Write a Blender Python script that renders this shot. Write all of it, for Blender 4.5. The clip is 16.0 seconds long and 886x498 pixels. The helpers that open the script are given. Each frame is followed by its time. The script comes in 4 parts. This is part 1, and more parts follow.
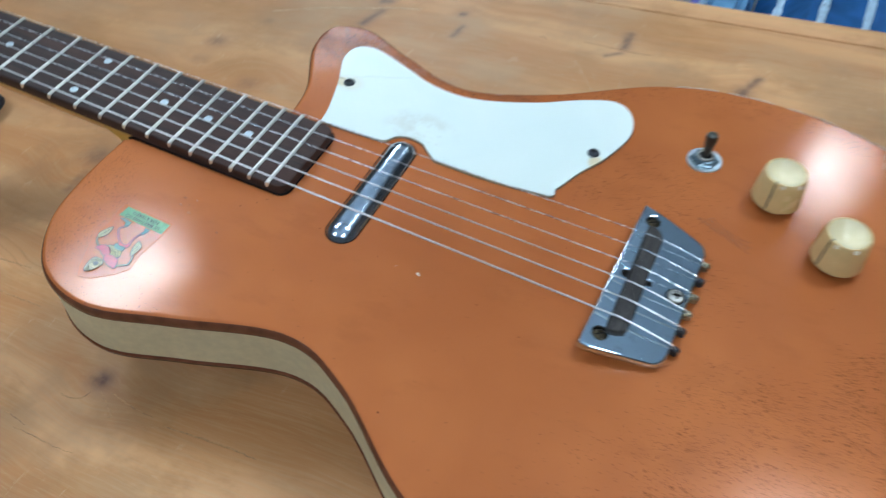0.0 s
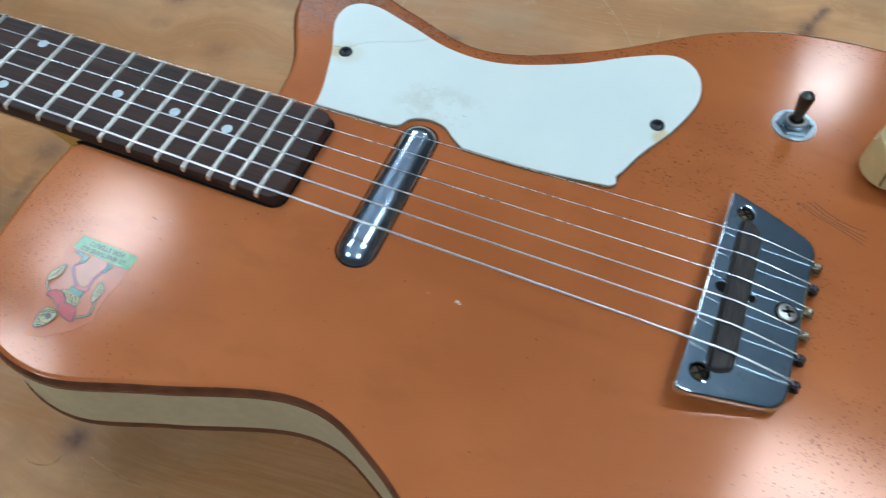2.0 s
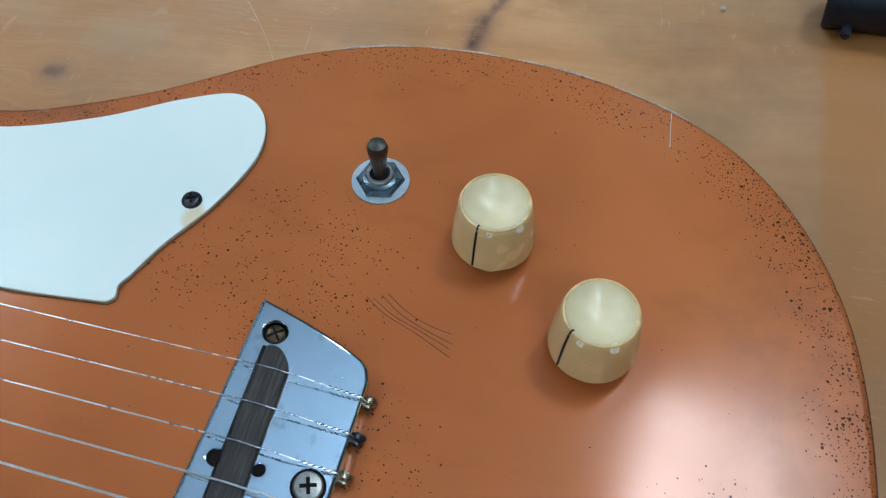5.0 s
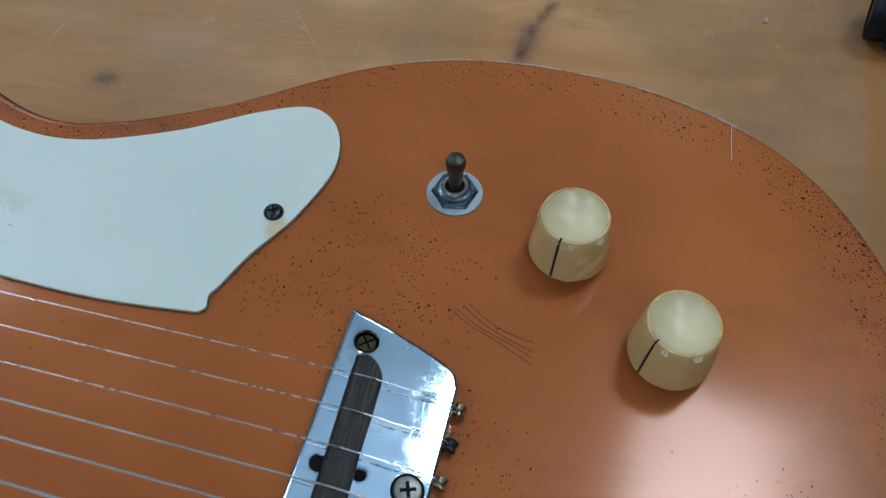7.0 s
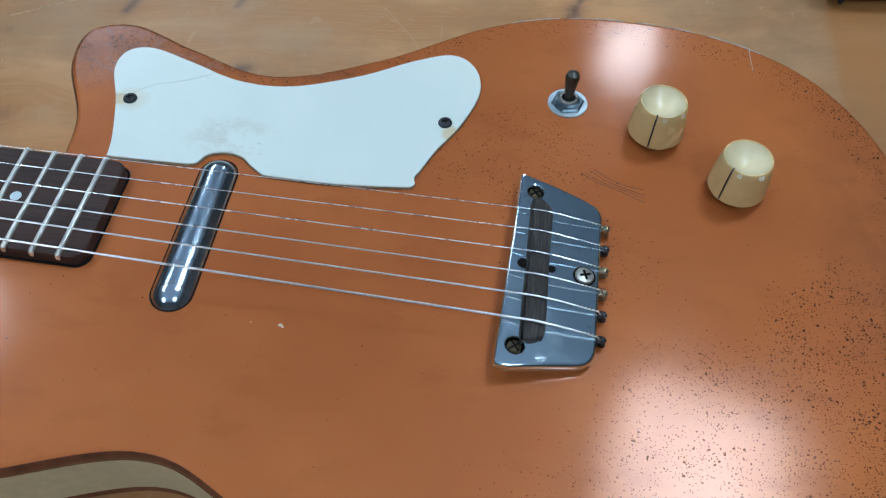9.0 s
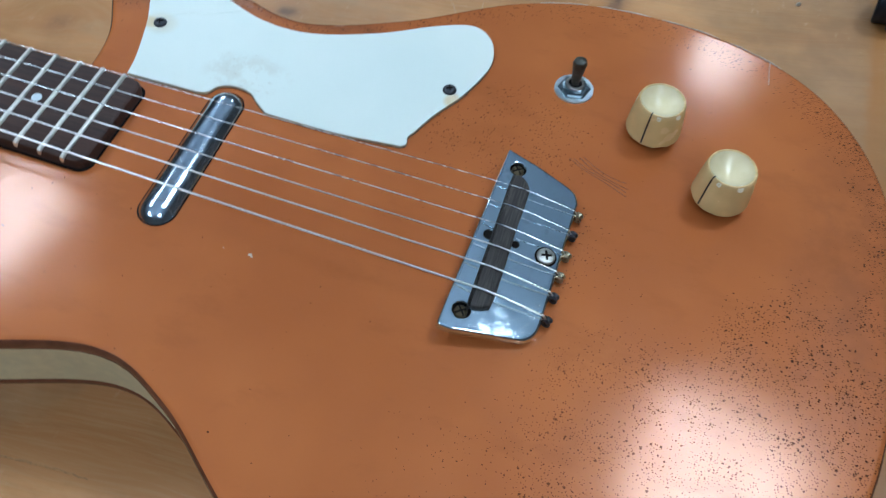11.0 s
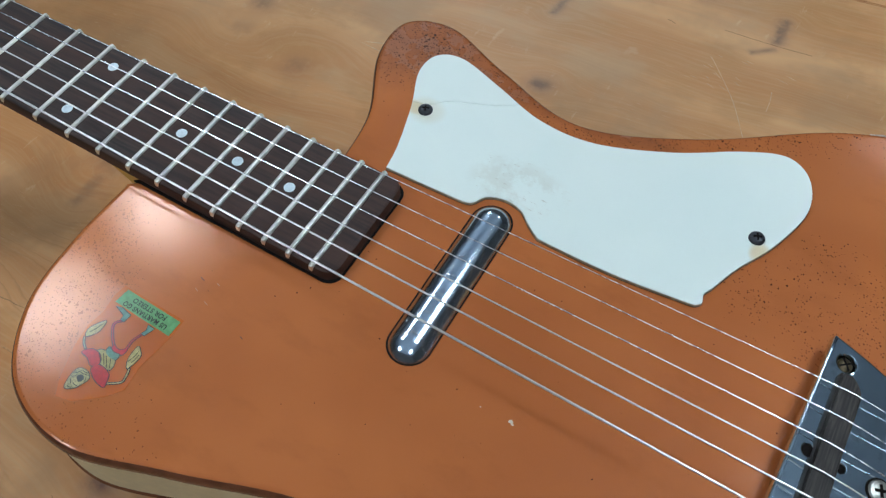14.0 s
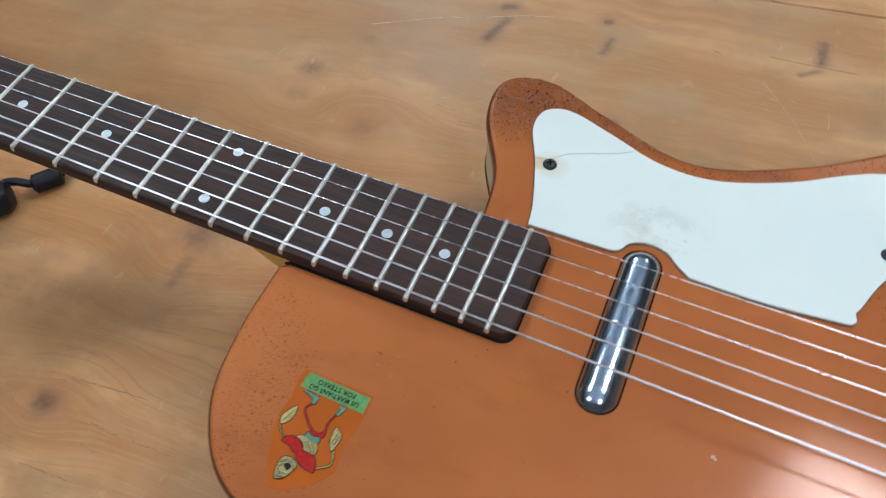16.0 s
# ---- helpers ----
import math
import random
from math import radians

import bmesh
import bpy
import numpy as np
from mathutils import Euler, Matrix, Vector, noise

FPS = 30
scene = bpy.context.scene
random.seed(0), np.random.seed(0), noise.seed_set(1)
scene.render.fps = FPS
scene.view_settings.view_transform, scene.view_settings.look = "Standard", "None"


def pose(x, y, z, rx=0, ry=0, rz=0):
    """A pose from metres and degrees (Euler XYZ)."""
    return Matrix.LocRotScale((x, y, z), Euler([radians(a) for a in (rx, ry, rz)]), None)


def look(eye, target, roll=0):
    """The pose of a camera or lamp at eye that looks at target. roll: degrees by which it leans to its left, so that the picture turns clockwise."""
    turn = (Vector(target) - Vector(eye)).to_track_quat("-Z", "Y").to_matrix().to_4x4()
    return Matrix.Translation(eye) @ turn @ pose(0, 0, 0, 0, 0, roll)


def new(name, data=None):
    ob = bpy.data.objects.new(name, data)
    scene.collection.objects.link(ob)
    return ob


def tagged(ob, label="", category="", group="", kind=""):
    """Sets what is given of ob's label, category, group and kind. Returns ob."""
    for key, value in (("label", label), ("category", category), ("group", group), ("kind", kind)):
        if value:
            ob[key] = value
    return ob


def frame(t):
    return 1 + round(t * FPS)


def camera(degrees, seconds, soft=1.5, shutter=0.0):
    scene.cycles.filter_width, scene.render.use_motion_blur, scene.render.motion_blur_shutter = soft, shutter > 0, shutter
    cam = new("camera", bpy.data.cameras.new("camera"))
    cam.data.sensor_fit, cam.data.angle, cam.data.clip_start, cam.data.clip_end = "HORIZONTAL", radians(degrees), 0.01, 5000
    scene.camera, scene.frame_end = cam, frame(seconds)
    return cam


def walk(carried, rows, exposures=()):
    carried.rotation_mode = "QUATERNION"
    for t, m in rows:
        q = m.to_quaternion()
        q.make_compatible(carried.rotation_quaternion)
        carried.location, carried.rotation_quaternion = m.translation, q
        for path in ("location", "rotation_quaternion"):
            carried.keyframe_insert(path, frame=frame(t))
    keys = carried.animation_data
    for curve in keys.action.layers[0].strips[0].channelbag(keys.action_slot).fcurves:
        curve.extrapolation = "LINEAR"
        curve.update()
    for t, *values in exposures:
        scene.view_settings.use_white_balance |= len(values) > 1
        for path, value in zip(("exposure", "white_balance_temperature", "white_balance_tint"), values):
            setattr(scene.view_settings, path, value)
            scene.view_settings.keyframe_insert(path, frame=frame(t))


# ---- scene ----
# The guitar's own frame: x along the strings from the nut, y towards the treble side, z out of its top.
# It lies with its tail on the table and its neck raised.
TILT = 6.75
LIE = pose(0, 0, 0.0895, 0, TILT, 0)
cam = camera(55.07, 16.0, soft=1.2, shutter=0.3)
PATH = [
    (0, (0.6617, -0.2693, 0.3680), (0.5249, 0.0231, -0.0139), 0.97),
    (0.5, (0.5848, -0.2008, 0.3057), (0.4399, 0.0521, -0.1006), 0.02),
    (1, (0.5508, -0.1735, 0.2900), (0.4116, 0.0804, -0.1177), 0.37),
    (1.5, (0.5725, -0.1940, 0.3182), (0.4510, 0.0717, -0.0876), -0.76),
    (2, (0.6057, -0.2015, 0.3238), (0.4909, 0.0634, -0.0844), -1.51),
    (2.5, (0.6672, -0.1450, 0.3283), (0.5759, 0.1280, -0.0805), -1.82),
    (3, (0.7027, -0.0979, 0.3144), (0.6224, 0.1769, -0.0955), -1.88),
    (3.5, (0.7129, -0.0805, 0.2911), (0.6338, 0.1929, -0.1200), -1.51),
    (3.7, (0.7133, -0.0789, 0.2861), (0.6349, 0.1965, -0.1238), -0.88),
    (5.8, (0.6905, -0.0528, 0.2614), (0.6283, 0.2039, -0.1631), 0.28),
    (6, (0.6770, -0.0526, 0.2653), (0.6159, 0.2057, -0.1584), 0.63),
    (6.5, (0.6750, -0.0561, 0.2667), (0.6111, 0.2022, -0.1566), 0.20),
    (7, (0.6830, -0.0679, 0.2780), (0.6200, 0.1927, -0.1441), 0.45),
    (7.5, (0.6673, -0.1089, 0.2849), (0.6004, 0.1526, -0.1360), 0.62),
    (8, (0.6429, -0.1564, 0.3016), (0.5756, 0.1070, -0.1181), 0.28),
    (8.5, (0.6253, -0.1921, 0.3178), (0.5800, 0.0910, -0.0918), 0.95),
    (8.7, (0.6247, -0.1986, 0.3249), (0.5898, 0.0919, -0.0805), 1.47),
    (10.8, (0.6616, -0.2094, 0.3537), (0.5970, 0.0689, -0.0566), 2.82),
    (11, (0.6677, -0.2038, 0.3427), (0.5959, 0.0647, -0.0730), 4.11),
    (11.5, (0.6669, -0.1802, 0.3319), (0.5751, 0.0693, -0.0915), 3.25),
    (12, (0.6474, -0.1699, 0.3275), (0.5264, 0.0687, -0.0949), 0.65),
    (12.5, (0.6291, -0.1602, 0.3208), (0.4999, 0.0758, -0.1007), 0.06),
    (13, (0.6091, -0.1578, 0.3225), (0.4736, 0.0772, -0.0975), -0.48),
    (13.5, (0.5911, -0.1563, 0.3299), (0.4520, 0.0777, -0.0895), -0.78),
    (14, (0.5808, -0.1498, 0.3291), (0.4388, 0.0844, -0.0893), -0.98),
    (14.5, (0.5700, -0.1383, 0.3352), (0.4241, 0.0967, -0.0813), -1.17),
    (15, (0.5565, -0.1309, 0.3437), (0.4068, 0.1053, -0.0708), -1.40),
    (15.5, (0.5383, -0.1453, 0.3448), (0.3911, 0.0965, -0.0674), -0.87),
    (16, (0.4972, -0.1870, 0.3470), (0.3833, 0.0755, -0.0631), -0.67),
]
walk(cam, [(t, LIE @ look(eye, target, roll)) for t, eye, target, roll in PATH],
     [(0, 0.26, 6050, 10), (0.5, 0.15, 6450, 10), (1, 0.12, 6350, 10), (1.5, 0.05, 6350, 10), (2, 0.03, 6100, 10), (2.5, -0.12, 6000, 10), (3, -0.4, 5950, 10), (3.5, -0.03, 5980, 10), (6, -0.05, 6050, 10), (6.5, -0.55, 6150, 10),
      (7, -0.55, 6150, 10), (7.5, -0.55, 6100, 10), (8, -0.7, 6050, 10), (8.5, -0.2, 5950, 10), (11, 0.04, 5900, 10), (11.5, 0.07, 5900, 10), (12, -0.07, 6000, 10), (12.5, -0.3, 6150, 10), (13.5, -0.05, 6400, 12), (14.5, -0.1, 6450, 12), (15.5, -0.08, 6500, 14), (16, 0.10, 6650, 17)])

# ---- world and exposure ----
world = bpy.data.worlds.new("world")
scene.world = world
world.use_nodes = True
world.node_tree.nodes["Background"].inputs[0].default_value = (0.55, 0.62, 0.7, 1)
world.node_tree.nodes["Background"].inputs[1].default_value = 0.05
LAMP = 25.5


# ---- node helpers ----
class Nodes:
    def __init__(self, name):
        self.mat = bpy.data.materials.new(name)
        self.mat.use_nodes = True
        self.tree = self.mat.node_tree
        self.shader = self.tree.nodes["Principled BSDF"]

    def node(self, kind, **inputs):
        n = self.tree.nodes.new(kind)
        for k, v in inputs.items():
            self.put(n.inputs[k.replace("_", " ")], v)
        return n

    def put(self, socket, v):
        if isinstance(v, bpy.types.NodeSocket):
            self.tree.links.new(v, socket)
        else:
            socket.default_value = v

    def math(self, op, a, b=0.0, c=0.0):
        n = self.tree.nodes.new("ShaderNodeMath")
        n.operation = op
        for i, v in enumerate((a, b, c)):
            self.put(n.inputs[i], v)
        return n.outputs[0]

    def step(self, v, lo, hi, a=0.0, b=1.0):
        n = self.tree.nodes.new("ShaderNodeMapRange")
        n.interpolation_type = "SMOOTHSTEP"
        for i, w in enumerate((v, lo, hi, a, b)):
            self.put(n.inputs[i], w)
        return n.outputs[0]

    def mix(self, f, a, b):
        n = self.tree.nodes.new("ShaderNodeMix")
        n.data_type = "RGBA"
        self.put(n.inputs[0], f)
        self.put(n.inputs[6], a if not isinstance(a, tuple) else (*a, 1))
        self.put(n.inputs[7], b if not isinstance(b, tuple) else (*b, 1))
        return n.outputs[2]

    def place(self, scale=(1, 1, 1), shift=(0, 0, 0)):
        t = self.tree.nodes.new("ShaderNodeTexCoord")
        m = self.tree.nodes.new("ShaderNodeMapping")
        m.inputs["Scale"].default_value = scale
        m.inputs["Location"].default_value = shift
        self.tree.links.new(t.outputs["Object"], m.inputs[0])
        return m.outputs[0]

    def noise(self, scale, detail=3.0, rough=0.5, vec=None):
        n = self.tree.nodes.new("ShaderNodeTexNoise")
        n.inputs["Scale"].default_value = scale
        n.inputs["Detail"].default_value = detail
        n.inputs["Roughness"].default_value = rough
        self.tree.links.new(vec if vec else self.place(), n.inputs["Vector"])
        return n.outputs["Fac"]

    def bump(self, height, strength=0.2, distance=0.001):
        b = self.tree.nodes.new("ShaderNodeBump")
        b.inputs["Strength"].default_value = strength
        b.inputs["Distance"].default_value = distance
        self.tree.links.new(height, b.inputs["Height"])
        self.tree.links.new(b.outputs[0], self.shader.inputs["Normal"])

    def set(self, **inputs):
        for k, v in inputs.items():
            if isinstance(v, tuple) and len(v) == 3:
                v = (*v, 1)
            self.put(self.shader.inputs[k.replace("_", " ")], v)
        return self.mat


def plain(name, color, rough=0.5, metal=0.0, vary=0.12, scale=60.0, relief=0.0, **more):
    """A material with grain and wear at two scales."""
    m = Nodes(name)
    n = m.math("ADD", m.math("MULTIPLY", m.noise(scale, 4), 0.6), m.math("MULTIPLY", m.noise(scale / 9, 2), 0.4))
    dark = tuple(c * (1 - vary) for c in color)
    light = tuple(min(1, c * (1 + vary)) for c in color)
    m.set(Base_Color=m.mix(m.step(n, 0.3, 0.7), dark, light), Metallic=metal,
          Roughness=m.step(n, 0.25, 0.75, rough * 0.85, min(1, rough * 1.15)), **more)
    if relief:
        m.bump(n, relief)
    return m.mat


def specks(m, size, keep, vec, region):
    """Small dark pits: voronoi cells of about that size in metres, a share of which shows, within a region."""
    v = m.tree.nodes.new("ShaderNodeTexVoronoi")
    v.inputs["Scale"].default_value = 1 / size
    m.tree.links.new(vec, v.inputs["Vector"])
    sep = m.tree.nodes.new("ShaderNodeSeparateColor")
    m.tree.links.new(v.outputs["Color"], sep.inputs[0])
    chosen = m.math("LESS_THAN", sep.outputs[0], m.math("MULTIPLY", region, keep))
    radius = m.math("MULTIPLY_ADD", sep.outputs[1], 0.20, 0.15)
    return m.math("MULTIPLY", chosen, m.math("LESS_THAN", v.outputs["Distance"], radius))


def spline(points, per=8, closed=False):
    """A Catmull-Rom curve through 2D control points."""
    pts = [Vector(p) for p in points]
    n, out = len(pts), []
    for i in range(n if closed else n - 1):
        a, b, c, d = (pts[(i + k) % n] if closed else pts[min(max(i + k, 0), n - 1)] for k in (-1, 0, 1, 2))
        for s in range(per):
            t = s / per
            out.append(0.5 * (2 * b + (c - a) * t + (2 * a - 5 * b + 4 * c - d) * t * t + (3 * b - a - 3 * c + d) * t ** 3))
    if not closed:
        out.append(pts[-1])
    return out


# outline of the body, in millimetres from the nut
BODY_EDGE = [(351, -28), (351, -62), (357, -94), (377, -120), (410, -129), (450, -117.5), (503, -101.5), (540, -113.5), (590, -148),
             (650, -166), (715, -157.5), (768, -122.5), (797, -60), (804, 15), (796, 85.5), (765, 136), (715, 161), (655, 165), (605, 151),
             (551.2, 115.8), (503, 97), (460, 109), (424, 123), (401.5, 115), (401, 90), (417.5, 56), (422, 28)]


def copper_material():
    m = Nodes("copper_paint")
    p = m.place()
    warp = m.tree.nodes.new("ShaderNodeVectorMath")
    warp.operation = "MULTIPLY_ADD"
    n3 = m.tree.nodes.new("ShaderNodeTexNoise")
    n3.inputs["Scale"].default_value = 700
    m.tree.links.new(p, n3.inputs["Vector"])
    m.tree.links.new(n3.outputs["Color"], warp.inputs[0])
    warp.inputs[1].default_value = (0.0012, 0.0012, 0.0012)
    m.tree.links.new(p, warp.inputs[2])
    q = warp.outputs[0]
    sep = m.node("ShaderNodeSeparateXYZ", Vector=p)
    X, Y = sep.outputs[0], sep.outputs[1]

    def blob(x, y, rx, ry):
        dx = m.math("DIVIDE", m.math("SUBTRACT", X, x), rx)
        dy = m.math("DIVIDE", m.math("SUBTRACT", Y, y), ry)
        d = m.math("ADD", m.math("MULTIPLY", dx, dx), m.math("MULTIPLY", dy, dy))
        return m.step(d, 0.15, 1.0, 1.0, 0.0)

    # worn, pitted patches of the finish: place, half sizes, how dense
    worn = None
    patches = [(0.725, -0.082, 0.078, 0.075, 2.0), (0.413, 0.112, 0.040, 0.042, 2.6), (0.362, -0.088, 0.034, 0.062, 3.0), (0.675, -0.115, 0.07, 0.05, 0.3),
               (0.765, -0.030, 0.045, 0.060, 2.2), (0.40, -0.12, 0.05, 0.03, 0.4), (0.622, 0.060, 0.055, 0.036, 0.75), (0.668, 0.006, 0.03, 0.03, 0.4)]
    # the rim of the lower half is worn all along, most at the tail
    rim = spline([Vector((x / 1000, y / 1000)) for x, y in BODY_EDGE[12:22]], 4)
    patches += [(p.x, p.y, 0.024, 0.024, 1.5 + 1.0 * (p.x > 0.76) - 0.7 * (0.60 < p.x < 0.70)) for p in rim[::2]]
    for *b, dense in patches:
        w = m.math("MULTIPLY", blob(*b), dense)
        worn = w if worn is None else m.math("MAXIMUM", worn, w)
    clump = m.step(m.noise(60, 3, 0.6), 0.36, 0.64)
    region = m.math("ADD", m.math("MULTIPLY", worn, m.math("MULTIPLY_ADD", clump, 0.75, 0.25)), 0.005)
    pits = m.math("MAXIMUM", specks(m, 0.00092, 0.64, q, region), m.math("MAXIMUM", specks(m, 0.00135, 0.17, q, region), specks(m, 0.0018, 0.22, q, m.math("MAXIMUM", m.math("SUBTRACT", region, 0.5), 0.0))))
    # horn, waist and edge grime; the broad tail blob also paints in weaker light
    grime_and_shade = m.math("MULTIPLY", m.math("MAXIMUM", blob(0.412, 0.116, 0.050, 0.048), m.math("MAXIMUM", blob(0.49, 0.103, 0.07, 0.012), m.math("MULTIPLY", blob(0.812, 0.05, 0.07, 0.14), 0.5))), m.step(m.noise(120, 4, 0.6), 0.3, 0.7, 0.35, 0.8))
    cloud = m.noise(9, 3, 0.55)
    base = m.mix(m.step(cloud, 0.3, 0.7), (0.430, 0.113, 0.030), (0.560, 0.163, 0.046))
    smear = m.noise(1, 5, 0.62, m.place((28, 55, 30)))
    base = m.mix(m.step(smear, 0.52, 0.70, 0.0, 0.30), base, (0.31, 0.084, 0.022))
    flake = m.noise(2600, 2, 0.6)
    base = m.mix(m.math("MULTIPLY", flake, 0.18), base, (0.60, 0.20, 0.060))
    base = m.mix(grime_and_shade, base, (0.20, 0.060, 0.025))
    base = m.mix(m.math("MULTIPLY", pits, m.math("MULTIPLY_ADD", m.math("MAXIMUM", m.math("MULTIPLY", blob(0.68, -0.09, 0.12, 0.11), 0.45), blob(0.365, -0.085, 0.09, 0.11)), -0.50, 0.88)), base, (0.022, 0.010, 0.006))
    haze = m.math("ADD", m.math("MULTIPLY", m.noise(24, 4, 0.65), 0.55), m.math("MULTIPLY", m.noise(1, 5, 0.7, m.place((130, 190, 100))), 0.45))
    m.set(Base_Color=base, Metallic=0.04, Roughness=m.math("MULTIPLY_ADD", pits, 0.4, m.math("MULTIPLY_ADD", grime_and_shade, 0.25, m.step(haze, 0.36, 0.64, 0.10, 0.165))), Specular_IOR_Level=m.math("MULTIPLY_ADD", pits, -0.31, 0.33))
    fine = m.math("SUBTRACT", m.math("MULTIPLY", m.noise(950, 3, 0.6), m.math("MULTIPLY_ADD", m.math("MINIMUM", worn, 1.4), 0.05, 0.05)), m.math("MULTIPLY", pits, 1.0))
    m.bump(fine, 0.42, 0.0004)
    # the metal flake below the lacquer: a broad copper sheen
    flakes = m.node("ShaderNodeBsdfPrincipled", Base_Color=m.mix(0.5, base, m.mix(pits, (0.68, 0.27, 0.10), (0.10, 0.035, 0.015))), Metallic=1.0, Roughness=0.46)
    both = m.node("ShaderNodeMixShader")
    m.put(both.inputs[0], 0.08)
    m.tree.links.new(m.shader.outputs[0], both.inputs[1])
    m.tree.links.new(flakes.outputs[0], both.inputs[2])
    m.tree.links.new(both.outputs[0], m.tree.nodes["Material Output"].inputs[0])
    return m.mat


def pine_material(knots):
    """Waxed old pine: grain along x that bends round the knots, blotches, flecks and scuffs."""
    m = Nodes("waxed_pine")
    p = m.place()
    sep = m.node("ShaderNodeSeparateXYZ", Vector=p)
    X, Y = sep.outputs[0], sep.outputs[1]
    wob = m.noise(1.0, 4, 0.6, m.place((150, 150, 60)))
    off = m.math("SUBTRACT", wob, 0.5)
    wobX = m.math("MULTIPLY_ADD", off, 0.006, X)
    wobY = m.math("MULTIPLY_ADD", off, 0.004, Y)
    ring, mark, flow = None, None, Y
    for x0, y0, x1, y1, r, tone in knots:
        # distance from the knot's own axis, in its radius
        lx, ly = (x1 - x0) / 1000, (y1 - y0) / 1000
        n2 = lx * lx + ly * ly
        px, py = m.math("SUBTRACT", wobX, x0 / 1000), m.math("SUBTRACT", wobY, y0 / 1000)
        along = m.math("MULTIPLY_ADD", py, ly / n2, m.math("MULTIPLY", px, lx / n2))
        along = m.math("MINIMUM", m.math("MAXIMUM", along, 0.0), 1.0)
        dx, dy = m.math("MULTIPLY_ADD", along, -lx, px), m.math("MULTIPLY_ADD", along, -ly, py)
        d2 = m.math("DIVIDE", m.math("ADD", m.math("MULTIPLY", dx, dx), m.math("MULTIPLY", dy, dy)), r * r)
        core = m.math("MULTIPLY", m.math("EXPONENT", m.math("MULTIPLY", d2, -1.5)), tone)
        mark = core if mark is None else m.math("MAXIMUM", mark, core)
        near = m.math("MULTIPLY", m.math("EXPONENT", m.math("MULTIPLY", d2, -0.22)), tone)
        ring = near if ring is None else m.math("MAXIMUM", ring, near)
        # the grain parts to pass round the knot
        wide = m.math("EXPONENT", m.math("MULTIPLY", d2, -0.07))
        flow = m.math("SUBTRACT", flow, m.math("MULTIPLY", m.math("MULTIPLY", dy, wide), 0.85))
    sway = m.math("SUBTRACT", m.noise(1, 3, 0.55, m.place((3.2, 6, 5))), 0.5)
    yy = m.math("MULTIPLY_ADD", sway, 0.045, flow)

    def grain(along, across, detail=3, rough=0.6):
        v = m.node("ShaderNodeCombineXYZ", X=m.math("MULTIPLY", X, along), Y=m.math("MULTIPLY", yy, across), Z=0.0)
        return m.noise(1.0, detail, rough, v.outputs[0])

    bands = grain(1.6, 16, 3)
    streak = grain(5, 95, 4, 0.65)
    fibre = grain(30, 560, 3, 0.6)
    jitter = grain(9, 60, 2)
    saw = m.math("FRACT", m.math("ADD", m.math("MULTIPLY", yy, 84.0), m.math("MULTIPLY", jitter, 3.2)))
    late = m.math("MULTIPLY", m.step(saw, 0.76, 0.93), m.step(saw, 0.94, 1.0, 1.0, 0.0))
    figured = m.step(m.noise(1.0, 3, 0.5, m.place((4.0, 8.5, 5), (0.35, 0.2, 0))), 0.50, 0.66)
    late = m.math("MULTIPLY", late, m.math("MULTIPLY", m.math("MULTIPLY_ADD", figured, 0.94, 0.06), m.step(grain(14, 80, 3), 0.3, 0.6, 0.3, 1.0)))
    blotch = m.noise(1, 5, 0.62, m.place((13, 21, 20)))
    blush = m.noise(1, 4, 0.6, m.place((9, 16, 12), (3, 1, 0)))
    info = m.node("ShaderNodeObjectInfo")
    base = m.mix(m.step(bands, 0.36, 0.64), (0.53, 0.220, 0.076), (0.80, 0.420, 0.190))
    base = m.mix(m.step(blotch, 0.46, 0.64, 0.0, 0.62), base, (0.47, 0.208, 0.066))
    base = m.mix(m.step(blush, 0.50, 0.64, 0.0, 0.62), base, (0.57, 0.32, 0.155))
    base = m.mix(m.math("MULTIPLY", m.step(streak, 0.50, 0.70), 0.20), base, (0.36, 0.155, 0.052))
    base = m.mix(m.math("MULTIPLY", m.step(fibre, 0.40, 0.70), 0.26), base, (0.66, 0.42, 0.23))
    base = m.mix(m.math("MULTIPLY", late, 0.24), base, (0.27, 0.105, 0.035))
    base = m.mix(m.math("MULTIPLY", info.outputs["Random"], 0.12), base, (0.36, 0.18, 0.07))
    stain = m.noise(7, 5, 0.62)
    base = m.mix(m.step(stain, 0.50, 0.64, 0.0, 0.40), base, (0.29, 0.160, 0.080))
    # dimmer light towards high x is painted in as browner, darker boards
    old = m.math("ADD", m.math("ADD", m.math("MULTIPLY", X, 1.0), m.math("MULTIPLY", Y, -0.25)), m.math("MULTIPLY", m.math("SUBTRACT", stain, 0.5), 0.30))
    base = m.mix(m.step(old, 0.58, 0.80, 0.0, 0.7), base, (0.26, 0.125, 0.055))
    base = m.mix(m.math("MULTIPLY", m.step(ring, 0.15, 0.90), 0.34), base, (0.34, 0.16, 0.095))
    base = m.mix(m.math("MULTIPLY", mark, m.step(wob, 0.3, 0.62, 0.62, 1.0)), base, (0.080, 0.040, 0.040))
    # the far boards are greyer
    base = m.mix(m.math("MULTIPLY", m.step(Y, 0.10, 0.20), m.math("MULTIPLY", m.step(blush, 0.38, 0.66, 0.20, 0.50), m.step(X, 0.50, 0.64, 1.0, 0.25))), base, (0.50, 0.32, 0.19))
    # darker, more orange varnish towards the end of the table
    base = m.mix(m.math("MULTIPLY", m.step(m.math("MULTIPLY_ADD", off, 0.006, X), 0.792, 0.799), m.step(blotch, 0.35, 0.65, 0.75, 0.45)), base, (0.42, 0.165, 0.040))
